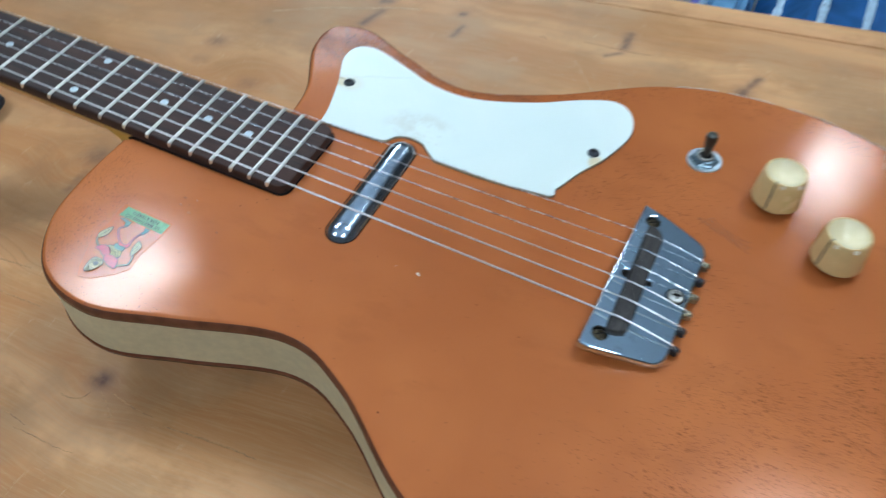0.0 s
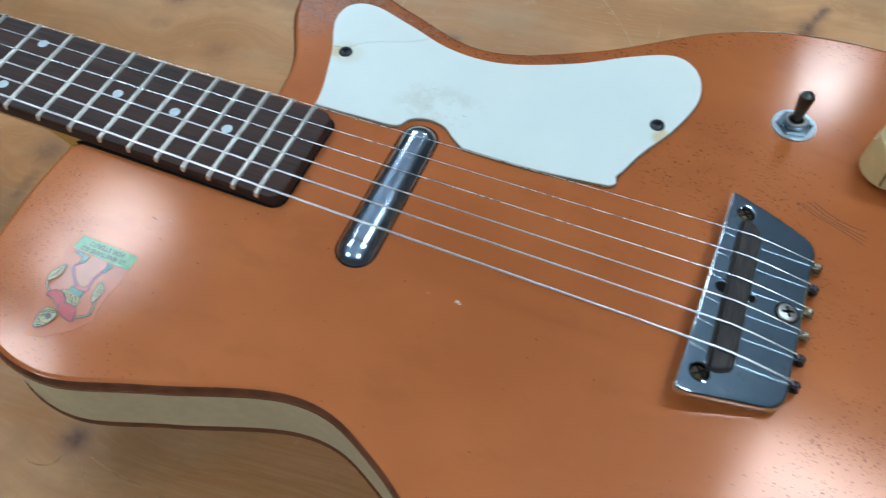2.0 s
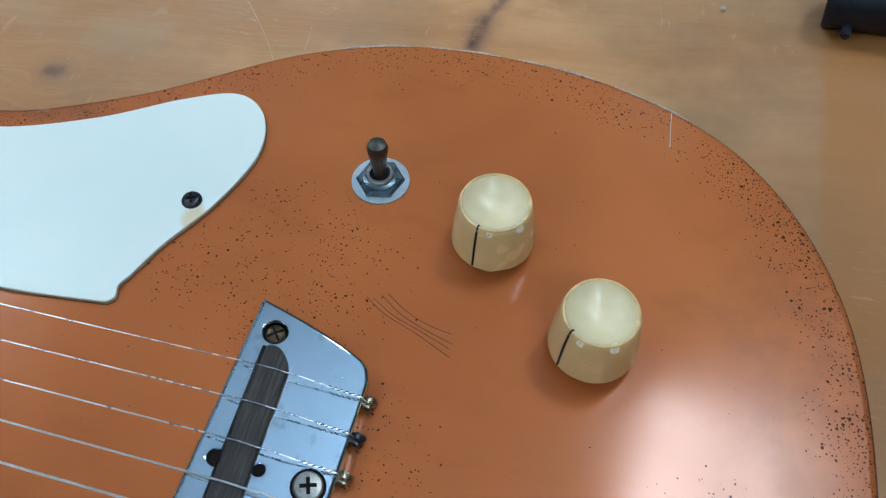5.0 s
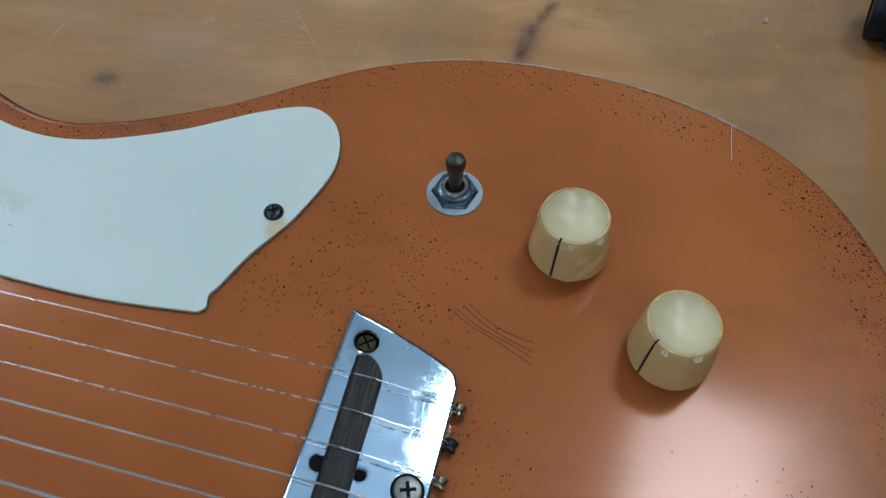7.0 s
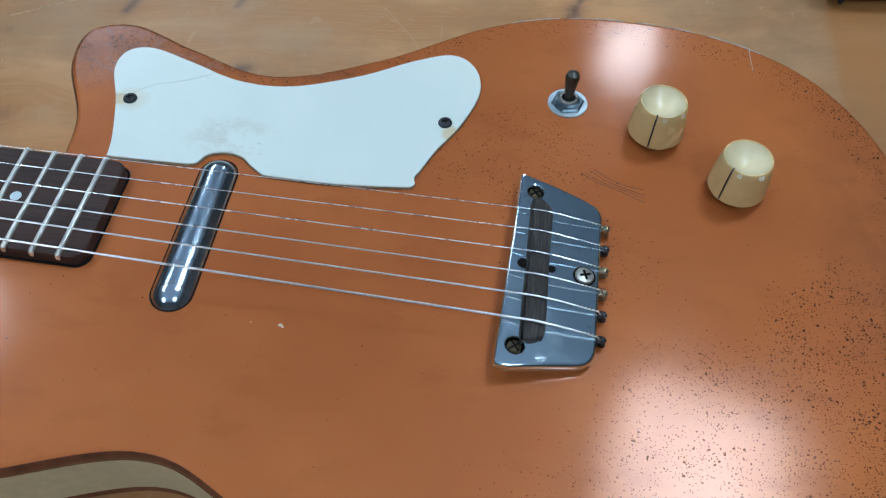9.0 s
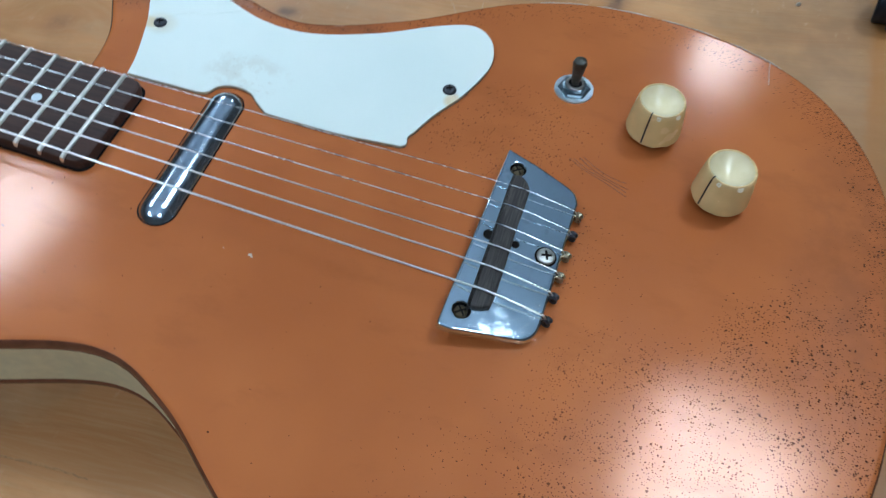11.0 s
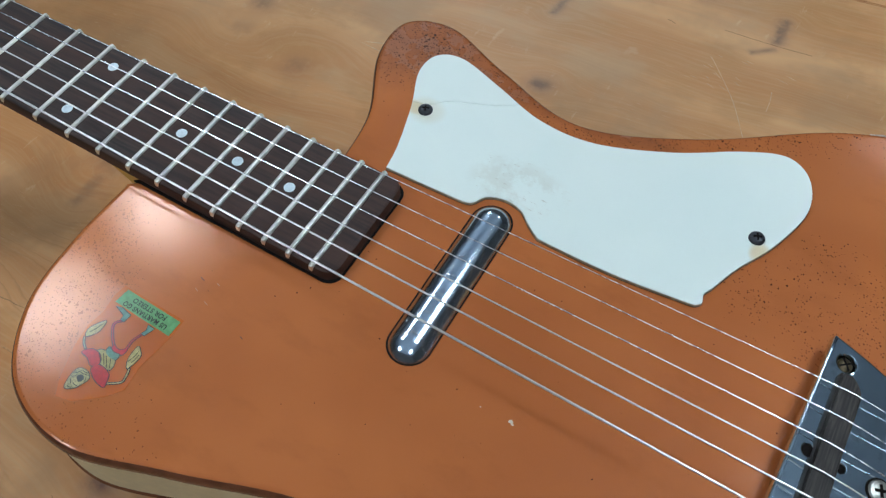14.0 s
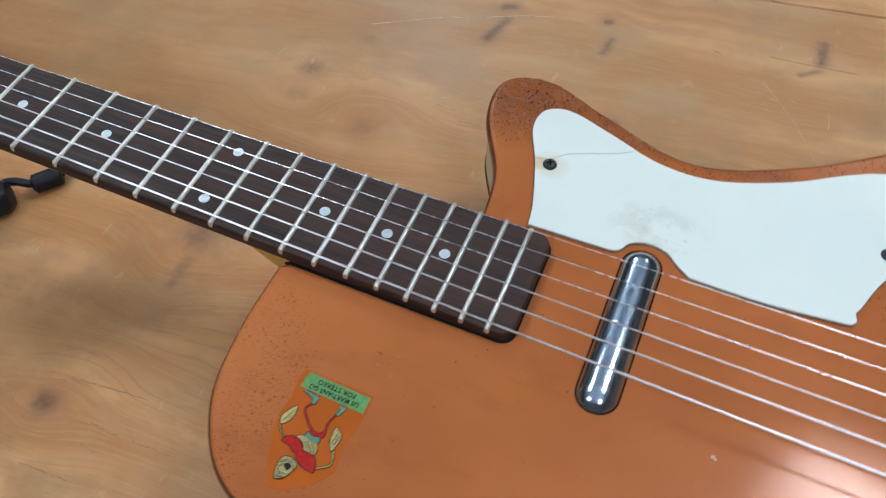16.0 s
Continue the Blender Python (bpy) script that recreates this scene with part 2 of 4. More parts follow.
    # the far boards also run darker and browner at low x
    base = m.mix(m.math("MULTIPLY", m.math("MULTIPLY", m.step(Y, 0.0, 0.1), m.step(X, 0.16, 0.34, 0.45, 0.0)), m.step(stain, 0.38, 0.6, 0.6, 1.0)), base, (0.36, 0.165, 0.062))
    # pale scuffs, short flecks and worn spots
    scuff = m.noise(1, 4, 0.7, m.place((150, 45, 45)))
    scuffed = m.math("MULTIPLY", m.step(scuff, 0.60, 0.70), m.step(m.noise(9, 2), 0.48, 0.62))
    turned = m.tree.nodes.new("ShaderNodeMapping")
    turned.inputs["Rotation"].default_value = (0, 0, radians(24))
    turned.inputs["Scale"].default_value = (95, 640, 100)
    m.tree.links.new(p, turned.inputs[0])
    fleck = m.math("MULTIPLY", m.step(m.noise(1, 3, 0.6, turned.outputs[0]), 0.60, 0.70), m.step(m.noise(13, 3, 0.6), 0.50, 0.60))
    worn = m.step(m.noise(26, 4, 0.65, m.place((1, 1.2, 1), (7, 3, 0))), 0.66, 0.74)
    base = m.mix(m.math("MULTIPLY", scuffed, 0.27), base, (0.74, 0.55, 0.36))
    base = m.mix(m.math("MULTIPLY", fleck, 0.12), base, (0.74, 0.56, 0.38))
    base = m.mix(m.math("MULTIPLY", worn, 0.22), base, (0.66, 0.50, 0.36))
    m.set(Base_Color=base, Roughness=m.step(m.noise(18, 4, 0.6), 0.3, 0.7, 0.36, 0.52), Specular_IOR_Level=0.24)
    m.bump(m.math("ADD", m.math("MULTIPLY", fibre, 0.4), m.math("ADD", m.math("MULTIPLY", streak, 0.5), m.math("ADD", scuffed, fleck))), 0.16, 0.0006)
    return m.mat


def rosewood_material():
    m = Nodes("rosewood")
    g = m.noise(1.0, 5, 0.65, m.place((25, 520, 300)))
    b = m.noise(1.0, 3, 0.5, m.place((7, 70, 70)))
    base = m.mix(m.step(g, 0.3, 0.75), (0.016, 0.010, 0.010), (0.064, 0.032, 0.024))
    base = m.mix(m.math("MULTIPLY", m.step(b, 0.38, 0.66), 0.6), base, (0.080, 0.037, 0.027))
    m.set(Base_Color=base, Roughness=m.step(b, 0.3, 0.7, 0.46, 0.60), Specular_IOR_Level=0.3)
    m.bump(g, 0.35, 0.0005)
    return m.mat


def saddle_material():
    """Dark worn wood, its grain along the saddle."""
    m = Nodes("dark_saddle_wood")
    g = m.noise(1.0, 4, 0.65, m.place((1500, 70, 400)))
    b = m.noise(1.0, 3, 0.6, m.place((300, 45, 200), (2, 1, 0)))
    base = m.mix(m.step(g, 0.35, 0.7), (0.020, 0.016, 0.015), (0.070, 0.058, 0.052))
    base = m.mix(m.step(b, 0.45, 0.7, 0.0, 0.6), base, (0.026, 0.020, 0.018))
    m.set(Base_Color=base, Roughness=m.step(g, 0.3, 0.7, 0.5, 0.65), Specular_IOR_Level=0.35)
    m.bump(g, 0.4, 0.0003)
    return m.mat


def chrome_material(name, rough, scratch, color=(0.70, 0.82, 0.89), relief=0.06):
    m = Nodes(name)
    s1 = m.noise(1, 4, 0.7, m.place((2200, 160, 200)))
    s2 = m.noise(1, 4, 0.7, m.place((180, 2000, 200)))
    dirt = m.noise(140, 5, 0.65)
    marks = m.math("MAXIMUM", m.step(s1, 0.62, 0.70), m.step(s2, 0.62, 0.70))
    m.set(Base_Color=m.mix(m.step(dirt, 0.55, 0.75, 0.0, 0.6), color, tuple(0.55 * c for c in color)), Metallic=1.0,
          Roughness=m.math("ADD", m.step(dirt, 0.45, 0.75, rough, rough + 0.09), m.math("MULTIPLY", marks, scratch)))
    m.bump(m.math("ADD", marks, m.math("MULTIPLY", m.noise(60, 2), 0.05)), relief * scratch, 0.0003)
    return m.mat


def pickguard_material():
    m = Nodes("white_plastic")
    p = m.place()
    sep = m.node("ShaderNodeSeparateXYZ", Vector=p)
    X, Y = sep.outputs[0], sep.outputs[1]

    def blob(x, y, rx, ry):
        dx = m.math("DIVIDE", m.math("SUBTRACT", X, x), rx)
        dy = m.math("DIVIDE", m.math("SUBTRACT", Y, y), ry)
        return m.step(m.math("ADD", m.math("MULTIPLY", dx, dx), m.math("MULTIPLY", dy, dy)), 0.1, 1.0, 1.0, 0.0)

    wear = m.math("MULTIPLY", blob(0.496, 0.051, 0.026, 0.016), m.step(m.noise(90, 5, 0.7), 0.44, 0.62))
    streak = m.math("MULTIPLY", blob(0.496, 0.051, 0.03, 0.018), m.step(m.noise(1, 4, 0.7, m.place((260, 900, 300))), 0.60, 0.68))
    rust = m.math("MAXIMUM", m.math("MAXIMUM", blob(0.4360, 0.0672, 0.0085, 0.0050), blob(0.594, 0.069, 0.005, 0.006)), m.math("MULTIPLY", blob(0.441, 0.068, 0.011, 0.009), 0.35))
    base = m.mix(m.step(m.noise(14, 3), 0.3, 0.7), (0.79, 0.85, 0.785), (0.84, 0.88, 0.81))
    base = m.mix(m.math("MULTIPLY", wear, 0.42), base, (0.64, 0.60, 0.50))
    base = m.mix(m.math("MULTIPLY", streak, 0.45), base, (0.40, 0.30, 0.2))
    base = m.mix(m.math("MULTIPLY", rust, 0.70), base, (0.72, 0.52, 0.24))
    m.set(Base_Color=base, Roughness=m.step(m.noise(30, 4), 0.3, 0.7, 0.28, 0.38))
    m.bump(m.noise(500, 3), 0.05, 0.0003)
    return m.mat


# knots in the table: the ends of each one's axis in millimetres, its half width in metres, its darkness
KNOTS = [(338, 240, 344, 262, 0.0046, 0.85), (339, 276.5, 344, 277.5, 0.0044, 0.9), (412, 278, 414, 278, 0.0035, 0.9), (418.5, 247, 420, 261, 0.0032, 0.8), (551, 272, 550, 290, 0.0038, 0.85),
         (541, 258, 550, 264, 0.0024, 0.6), (652, 263, 645, 246, 0.0034, 0.7), (645, 246, 643, 226, 0.0052, 0.85), (438, 184, 442, 184, 0.0056, 0.95), (231, 181, 234, 181, 0.0080, 0.7),
         (232, 154, 237, 154, 0.0085, 0.3), (290, 138, 294, 138, 0.0100, 0.35), (219, -95, 221, -95, 0.0090, 0.7), (237, 28, 239, 28, 0.0110, 0.5), (376, -124, 378, -124, 0.0065, 0.85),
         (257, 220, 259, 220, 0.0050, 0.4), (108, 240, 112, 240, 0.0100, 0.6), (438, 319, 447, 319, 0.0045, 0.7), (242, -8, 242, 10, 0.0050, 0.35),
         (343, 258, 344, 259, 0.0026, 0.95), (419, 252, 419.5, 253, 0.0022, 0.95), (551, 283, 551, 285, 0.0022, 0.95), (643, 228, 643.5, 229, 0.0030, 0.95), (441, 184, 442, 184, 0.0028, 1.0)]
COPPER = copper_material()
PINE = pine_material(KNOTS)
ROSEWOOD = rosewood_material()
CHROME = chrome_material("chrome", 0.03, 0.06, relief=0.2)
CHROME_CLEAN = chrome_material("dulled_chrome", 0.16, 0.05, (0.60, 0.70, 0.80), 0.1)
GUARD = pickguard_material()
GUARD_EDGE = plain("aged_plastic_edge", (0.44, 0.36, 0.23), 0.5, vary=0.35, scale=500)
RIM = plain("grimy_copper_rim", (0.125, 0.040, 0.020), 0.24, vary=0.25, scale=160)
SEAM = plain("dark_seam", (0.030, 0.016, 0.010), 0.6, vary=0.3, scale=300)
CREAM = plain("cream_vinyl", (0.57, 0.50, 0.32), 0.55, vary=0.10, scale=220, relief=0.25)
MAPLE = plain("amber_maple", (0.56, 0.30, 0.055), 0.3, vary=0.15, scale=40)
NICKEL = plain("fret_wire", (0.80, 0.78, 0.71), 0.48, 1.0, vary=0.12, scale=300)
STEEL = plain("plain_string", (0.84, 0.85, 0.87), 0.28, 1.0, vary=0.08, scale=400)
WOUND = plain("wound_string", (0.64, 0.63, 0.62), 0.36, 1.0, vary=0.12, scale=900)
PEARL = plain("pearl_dot", (0.66, 0.74, 0.78), 0.3, vary=0.10, scale=600)
AMBER = plain("amber_plastic_lip", (0.78, 0.56, 0.27), 0.25, vary=0.2, scale=300)
KNOB = plain("aged_cream_plastic", (0.74, 0.53, 0.24), 0.26, vary=0.09, scale=90, Coat_Weight=0.12, Coat_Roughness=0.15)


def dished_plastic():
    m = Nodes("dished_plastic_top")
    t = m.tree.nodes.new("ShaderNodeTangent")
    t.direction_type = "RADIAL"
    t.axis = "Z"
    n = m.noise(160, 3)
    m.set(Base_Color=m.mix(m.step(n, 0.3, 0.7), (0.79, 0.65, 0.38), (0.84, 0.70, 0.43)), Roughness=0.27, Anisotropic=0.97, Anisotropic_Rotation=0.25, Tangent=t.outputs[0], Specular_IOR_Level=1.0)
    return m.mat


KNOB_TOP = dished_plastic()
CHIP = plain("chipped_plastic", (0.84, 0.76, 0.57), 0.5, vary=0.15, scale=900)
BLACK = plain("black_plastic", (0.008, 0.010, 0.016), 0.45, vary=0.2, scale=120, Specular_IOR_Level=0.3)
BLACK_SCREW = plain("blackened_steel", (0.05, 0.052, 0.06), 0.3, 0.8, vary=0.3, scale=800)
DARK = plain("dark_recess", (0.012, 0.009, 0.008), 0.8, Specular_IOR_Level=0.1)
BRASS = plain("aged_brass", (0.36, 0.31, 0.21), 0.28, 0.9, vary=0.3, scale=700)
TARNISH = plain("tarnished_metal", (0.075, 0.074, 0.062), 0.4, 0.7, vary=0.3, scale=500)
EBONY = saddle_material()
# old brass, darkened for the shade down the bridge's screw holes
OLD_BRASS = plain("shaded_old_brass", (0.075, 0.055, 0.03), 0.38, 0.8, vary=0.4, scale=700)
ZINC = plain("dull_zinc", (0.16, 0.21, 0.24), 0.30, 0.9, vary=0.2, scale=500)
WASHER = plain("aluminium_washer", (0.58, 0.66, 0.70), 0.38, 0.9, vary=0.1, scale=500)
SCREW = plain("worn_screw", (0.34, 0.33, 0.30), 0.36, 0.9, vary=0.25, scale=900)


# ---- mesh helpers ----
def part(name, bm, material, parent=None, label="", smooth=True):
    me = bpy.data.meshes.new(name)
    bmesh.ops.recalc_face_normals(bm, faces=bm.faces)
    bm.to_mesh(me)
    bm.free()
    for mt in (material if isinstance(material, (list, tuple)) else [material]):
        me.materials.append(mt)
    if smooth:
        me.polygons.foreach_set("use_smooth", [True] * len(me.polygons))
        me.set_sharp_from_angle(angle=radians(35))
        for p in me.polygons:
            if len(p.vertices) > 6:
                p.use_smooth = False
    ob = new(name, me)
    if parent:
        ob.parent = parent
    if label:
        tagged(ob, label)
    return ob


def inset(loop, d):
    """The closed 2D loop (anticlockwise) moved inwards by d."""
    n, out = len(loop), []
    for i in range(n):
        e = (loop[(i + 1) % n] - loop[i - 1]).normalized()
        out.append(loop[i] + Vector((-e.y, e.x)) * d)
    return out


def area(loop):
    return 0.5 * sum(loop[i - 1].x * loop[i].y - loop[i].x * loop[i - 1].y for i in range(len(loop)))


def stack(loop, rings, cap_top=True, cap_bottom=True):
    """A solid from a closed outline: rings of (inset, height) from bottom to top."""
    if area(loop) < 0:
        loop = loop[::-1]
    bm = bmesh.new()
    rows = [[bm.verts.new((p.x, p.y, z)) for p in inset(loop, d)] for d, z in rings]
    n = len(loop)
    for a, b in zip(rows, rows[1:]):
        for i in range(n):
            bm.faces.new((a[i], a[(i + 1) % n], b[(i + 1) % n], b[i]))
    if cap_top:
        bm.faces.new(rows[-1])
    if cap_bottom:
        bm.faces.new(rows[0][::-1])
    return bm


def lathe(profile, steps=32, centre=(0, 0, 0), axis=None):
    """Turned about z: profile of (radius, height)."""
    bm = bmesh.new()
    rows = []
    for r, z in profile:
        if r < 1e-6:
            rows.append([bm.verts.new((0, 0, z))])
        else:
            rows.append([bm.verts.new((r * math.cos(2 * math.pi * i / steps), r * math.sin(2 * math.pi * i / steps), z)) for i in range(steps)])
    for a, b in zip(rows, rows[1:]):
        for i in range(steps):
            j = (i + 1) % steps
            if len(a) == 1 and len(b) > 1:
                bm.faces.new((a[0], b[i], b[j]))
            elif len(b) == 1 and len(a) > 1:
                bm.faces.new((a[i], a[j], b[0]))
            elif len(a) > 1:
                bm.faces.new((a[i], a[j], b[j], b[i]))
    m = Matrix.Translation(centre)
    if axis is not None:
        m = m @ Vector(axis).to_track_quat("Z", "Y").to_matrix().to_4x4()
    bm.transform(m)
    return bm


def tube(points, radius, steps=8, ends=True):
    """A round rod along 3D points."""
    bm = bmesh.new()
    pts = [Vector(p) for p in points]
    rows = []
    for i, p in enumerate(pts):
        d = (pts[min(i + 1, len(pts) - 1)] - pts[max(i - 1, 0)]).normalized()
        up = Vector((0, 0, 1)) if abs(d.z) < 0.9 else Vector((0, 1, 0))
        a = d.cross(up).normalized()
        b = d.cross(a)
        r = radius(i / (len(pts) - 1)) if callable(radius) else radius
        rows.append([bm.verts.new(p + r * (math.cos(2 * math.pi * k / steps) * a + math.sin(2 * math.pi * k / steps) * b)) for k in range(steps)])
    for a, b in zip(rows, rows[1:]):
        for k in range(steps):
            bm.faces.new((a[k], a[(k + 1) % steps], b[(k + 1) % steps], b[k]))
    if ends:
        bm.faces.new(rows[0][::-1])
        bm.faces.new(rows[-1])
    return bm


def box(x0, y0, z0, x1, y1, z1, bevel=0.0, segments=2):
    bm = bmesh.new()
    bmesh.ops.create_cube(bm, size=1.0)
    bm.transform(Matrix.Translation(((x0 + x1) / 2, (y0 + y1) / 2, (z0 + z1) / 2)) @ Matrix.Diagonal((x1 - x0, y1 - y0, z1 - z0, 1)))
    if bevel:
        bmesh.ops.bevel(bm, geom=bm.edges[:], offset=bevel, segments=segments, affect="EDGES")
    return bm


def rounded(x0, y0, x1, y1, r, steps=5):
    out = []
    for cx, cy, a in ((x1 - r, y1 - r, 0), (x0 + r, y1 - r, 90), (x0 + r, y0 + r, 180), (x1 - r, y0 + r, 270)):
        for s in range(steps + 1):
            t = radians(a + 90 * s / steps)
            out.append(Vector((cx + r * math.cos(t), cy + r * math.sin(t))))
    return out


def mm(*pts):
    return [Vector((a / 1000, b / 1000)) for a, b in pts]


# ---- room ----
FLOOR, CEIL = -0.75, 2.45


def room():
    wall = plain("painted_wall", (0.16, 0.155, 0.15), 0.8, vary=0.05, scale=8)
    top = plain("ceiling_tile", (0.40, 0.48, 0.58), 0.85, vary=0.05, scale=20)
    ground = plain("grey_floor", (0.115, 0.112, 0.11), 0.55, vary=0.25, scale=30)
    tagged(part("floor", box(-3.2, -3.0, FLOOR - 0.1, 3.6, 3.6, FLOOR), ground, smooth=False), "dark grey hard floor below the table", "floor", kind="structure")
    tagged(part("ceiling", box(-3.2, -3.0, CEIL, 3.6, 3.6, CEIL + 0.1), top, smooth=False), "pale ceiling above the workshop table", "ceiling", kind="structure")
    for name, b in (("wall_north", (-3.2, 3.6, 3.6, 3.7)), ("wall_south", (-3.2, -3.1, 3.6, -3.0)), ("wall_west", (-3.3, -3.1, -3.2, 3.7)), ("wall_east", (3.6, -3.1, 3.7, 3.7))):
        tagged(part(name, box(b[0], b[1], FLOOR, b[2], b[3], CEIL), wall, smooth=False), "plain drab painted wall of the room", "wall", kind="structure")


def ceiling_light(x, y, wide, long):
    glow = bpy.data.materials.new("lit_diffuser")
    glow.use_nodes = True
    nt = glow.node_tree
    e = nt.nodes.new("ShaderNodeEmission")
    e.inputs[0].default_value = (0.835, 1.0, 1.09, 1)
    e.inputs[1].default_value = LAMP
    nt.links.new(e.outputs[0], nt.nodes["Material Output"].inputs[0])
    lamp = new("ceiling_light")
    lamp.location = (x, y, 1.72)
    white = plain("white_metal", (0.75, 0.76, 0.77), 0.45)
    part("spine", box(-0.05, -long, 0.03, 0.05, long, 0.07, 0.004), white, lamp)
    for s in (-0.7 * long, 0.7 * long):
        part("hanger", tube([(0, s, 0.065), (0, s, CEIL - 1.72)], 0.004, 8), white, lamp)
    part("diffuser", stack(rounded(-wide, -long, wide, long, 0.03), [(0.02, -0.03), (0.005, -0.026), (0, -0.02), (0, 0.02), (0.02, 0.03)]), glow, lamp, "lit white diffuser panel")
    lamp.rotation_euler = (0, 0, radians(-8))
    return tagged(lamp, "hanging ceiling light with lit white diffuser panel", "ceiling light", "ceiling lights")


room()
# places and half sizes of the lit panels; last two are added fill, unseen
for panel in ((1.37, 0.68, 0.20, 0.18), (-0.54, 0.66, 0.085, 0.16), (-0.56, 0.23, 0.085, 0.12), (1.17, 2.20, 0.08, 0.16), (-0.72, 2.10, 0.13, 0.23), (1.55, -1.15, 0.145, 0.26), (-0.45, -1.40, 0.145, 0.26)):
    ceiling_light(*panel)


# ---- table ----
def table():
    t = new("pine_table")
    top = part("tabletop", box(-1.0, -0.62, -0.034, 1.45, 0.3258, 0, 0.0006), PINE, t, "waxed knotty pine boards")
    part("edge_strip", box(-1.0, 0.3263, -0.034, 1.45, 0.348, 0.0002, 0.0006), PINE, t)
    gap = plain("old_crack", (0.16, 0.08, 0.04), 0.8)
    pale = plain("pale_scratch", (0.58, 0.40, 0.25), 0.6, vary=0.3, scale=500)
    brown = plain("split_in_the_grain", (0.25, 0.115, 0.05), 0.7, vary=0.3, scale=400)
    for name, mt, pts, r in (("scratch", pale, ((561, 230), (562.5, 222), (563, 214)), 0.0002),
                             ("scratch", pale, ((252, 234), (300, 254), (321, 259), (351, 269), (376, 274)), 0.0006), ("scratch", pale, ((521, 245), (536, 226), (546, 212), (559, 189)), 0.0002), ("crack", brown, ((520, 270.4), (537, 269), (553, 268), (572, 267.5)), 0.00022), ("scratch", brown, ((485, 267), (488, 266.4), (491, 265)), 0.00022),
                             ):
        p = spline(mm(*pts), 5)
        part(name, tube([(q.x, q.y, -r * 0.45 + 0.00005 * math.sin(40 * k)) for k, q in enumerate(p)], r, 6), mt, t)
    grain = plain("dark_grain", (0.44, 0.215, 0.085), 0.6, vary=0.35, scale=300)
    for pts, r in ((((377, -128), (386, -133.5), (398, -141), (392, -143)), 0.4), (((373, -128.5), (376, -133), (373, -139), (363, -141), (352, -137.5)), 0.4),
                   (((382, -127.5), (393, -130), (410, -132.3), (434, -132.7)), 0.35), (((415, -136.4), (435, -134.3), (463, -132), (482, -131.5), (503, -133)), 0.5),
                   (((339, -168), (361, -167.3), (385, -167.7), (405, -165.2)), 0.3), (((331, -160.7), (346, -162.5), (362, -165.1)), 0.3),
                   (((181, -84.6), (216, -78.5), (240, -76.9), (264, -75.3), (303, -74.6)), 0.35), (((240, -93.3), (261, -96.9), (291, -96.9), (314, -97.3)), 0.4),
                   (((218, -127.2), (238, -126.8), (254, -126.2), (277, -126)), 0.35), (((191, -95.5), (205, -100), (220, -104.4)), 0.3), (((201, -81.8), (222, -80.5), (243, -80.8)), 0.3)):
        p = spline(mm(*pts), 6)
        part("grain_crack", tube([(q.x, q.y + 0.0003 * math.sin(9 * k), -r * 0.0010) for k, q in enumerate(p)], lambda u, r=r: 0.0014 * r * (0.25 + math.sin(math.pi * u)) , 6), grain, t)
    for pts in (((317, 173.3), (339, 169.8), (360, 167.6)), ((320, 174.4), (337, 178.7)), ((347, 159.7), (364, 162))):
        p = spline(mm(*pts), 5)
        part("scratch", tube([(q.x, q.y, -0.00012) for q in p], lambda u: 0.0003 * (0.3 + math.sin(math.pi * u)), 6), pale, t)
    for _ in range(16):
        x, y = 0.515 + 0.055 * noise.random(), 0.222 + 0.028 * noise.random()
        n, a = 0.004 + 0.006 * noise.random(), radians(-50 + 40 * noise.random())
        part("scratch", tube([(x + n * u * math.cos(a), y + n * u * math.sin(a), -0.00006) for u in (0, 0.5, 1)], lambda u: 0.00014 * (0.3 + math.sin(math.pi * u)), 5), pale, t)
    part("nail_hole", lathe([(0, 0.0003), (0.0017, 0.0003), (0.002, 0)], 12, (0.460, 0.319, 0)), gap, t)
    part("apron", box(-0.9, 0.25, -0.13, 1.35, 0.275, -0.034), PINE, t)
    part("apron", box(-0.9, -0.55, -0.13, 1.35, -0.525, -0.034), PINE, t)
    for lx in (-0.92, 1.37):
        for ly in (-0.54, 0.265):
            part("leg", box(lx - 0.035, ly - 0.035, FLOOR, lx + 0.035, ly + 0.035, -0.034, 0.004), PINE, t)
    return tagged(t, "old waxed pine table with dark knots and scratches", "table")


table()


def trolley():
    """A dark steel trolley tray beside the table, a little lower, with a rolled grey rim."""
    t = new("steel_trolley")
    dark = plain("dark_grey_enamel", (0.085, 0.09, 0.095), 0.5, vary=0.15, scale=25)
    rim = plain("grey_metal_rim", (0.30, 0.30, 0.31), 0.4, 0.5, vary=0.15, scale=40)
    part("tray", box(-0.3, 0.37, -0.162, 1.5, 0.60, -0.15, 0.003), dark, t)
    for y in (0.372, 0.585):
        part("rim", tube([(-0.3, y, -0.143), (1.5, y, -0.143)], 0.014, 14), rim, t)
    for x in (-0.28, 1.48):
        for y in (0.39, 0.58):
            part("leg", tube([(x, y, FLOOR), (x, y, -0.16)], 0.012, 12), rim, t)
    return tagged(t, "dark grey steel trolley with rolled rim", "trolley")


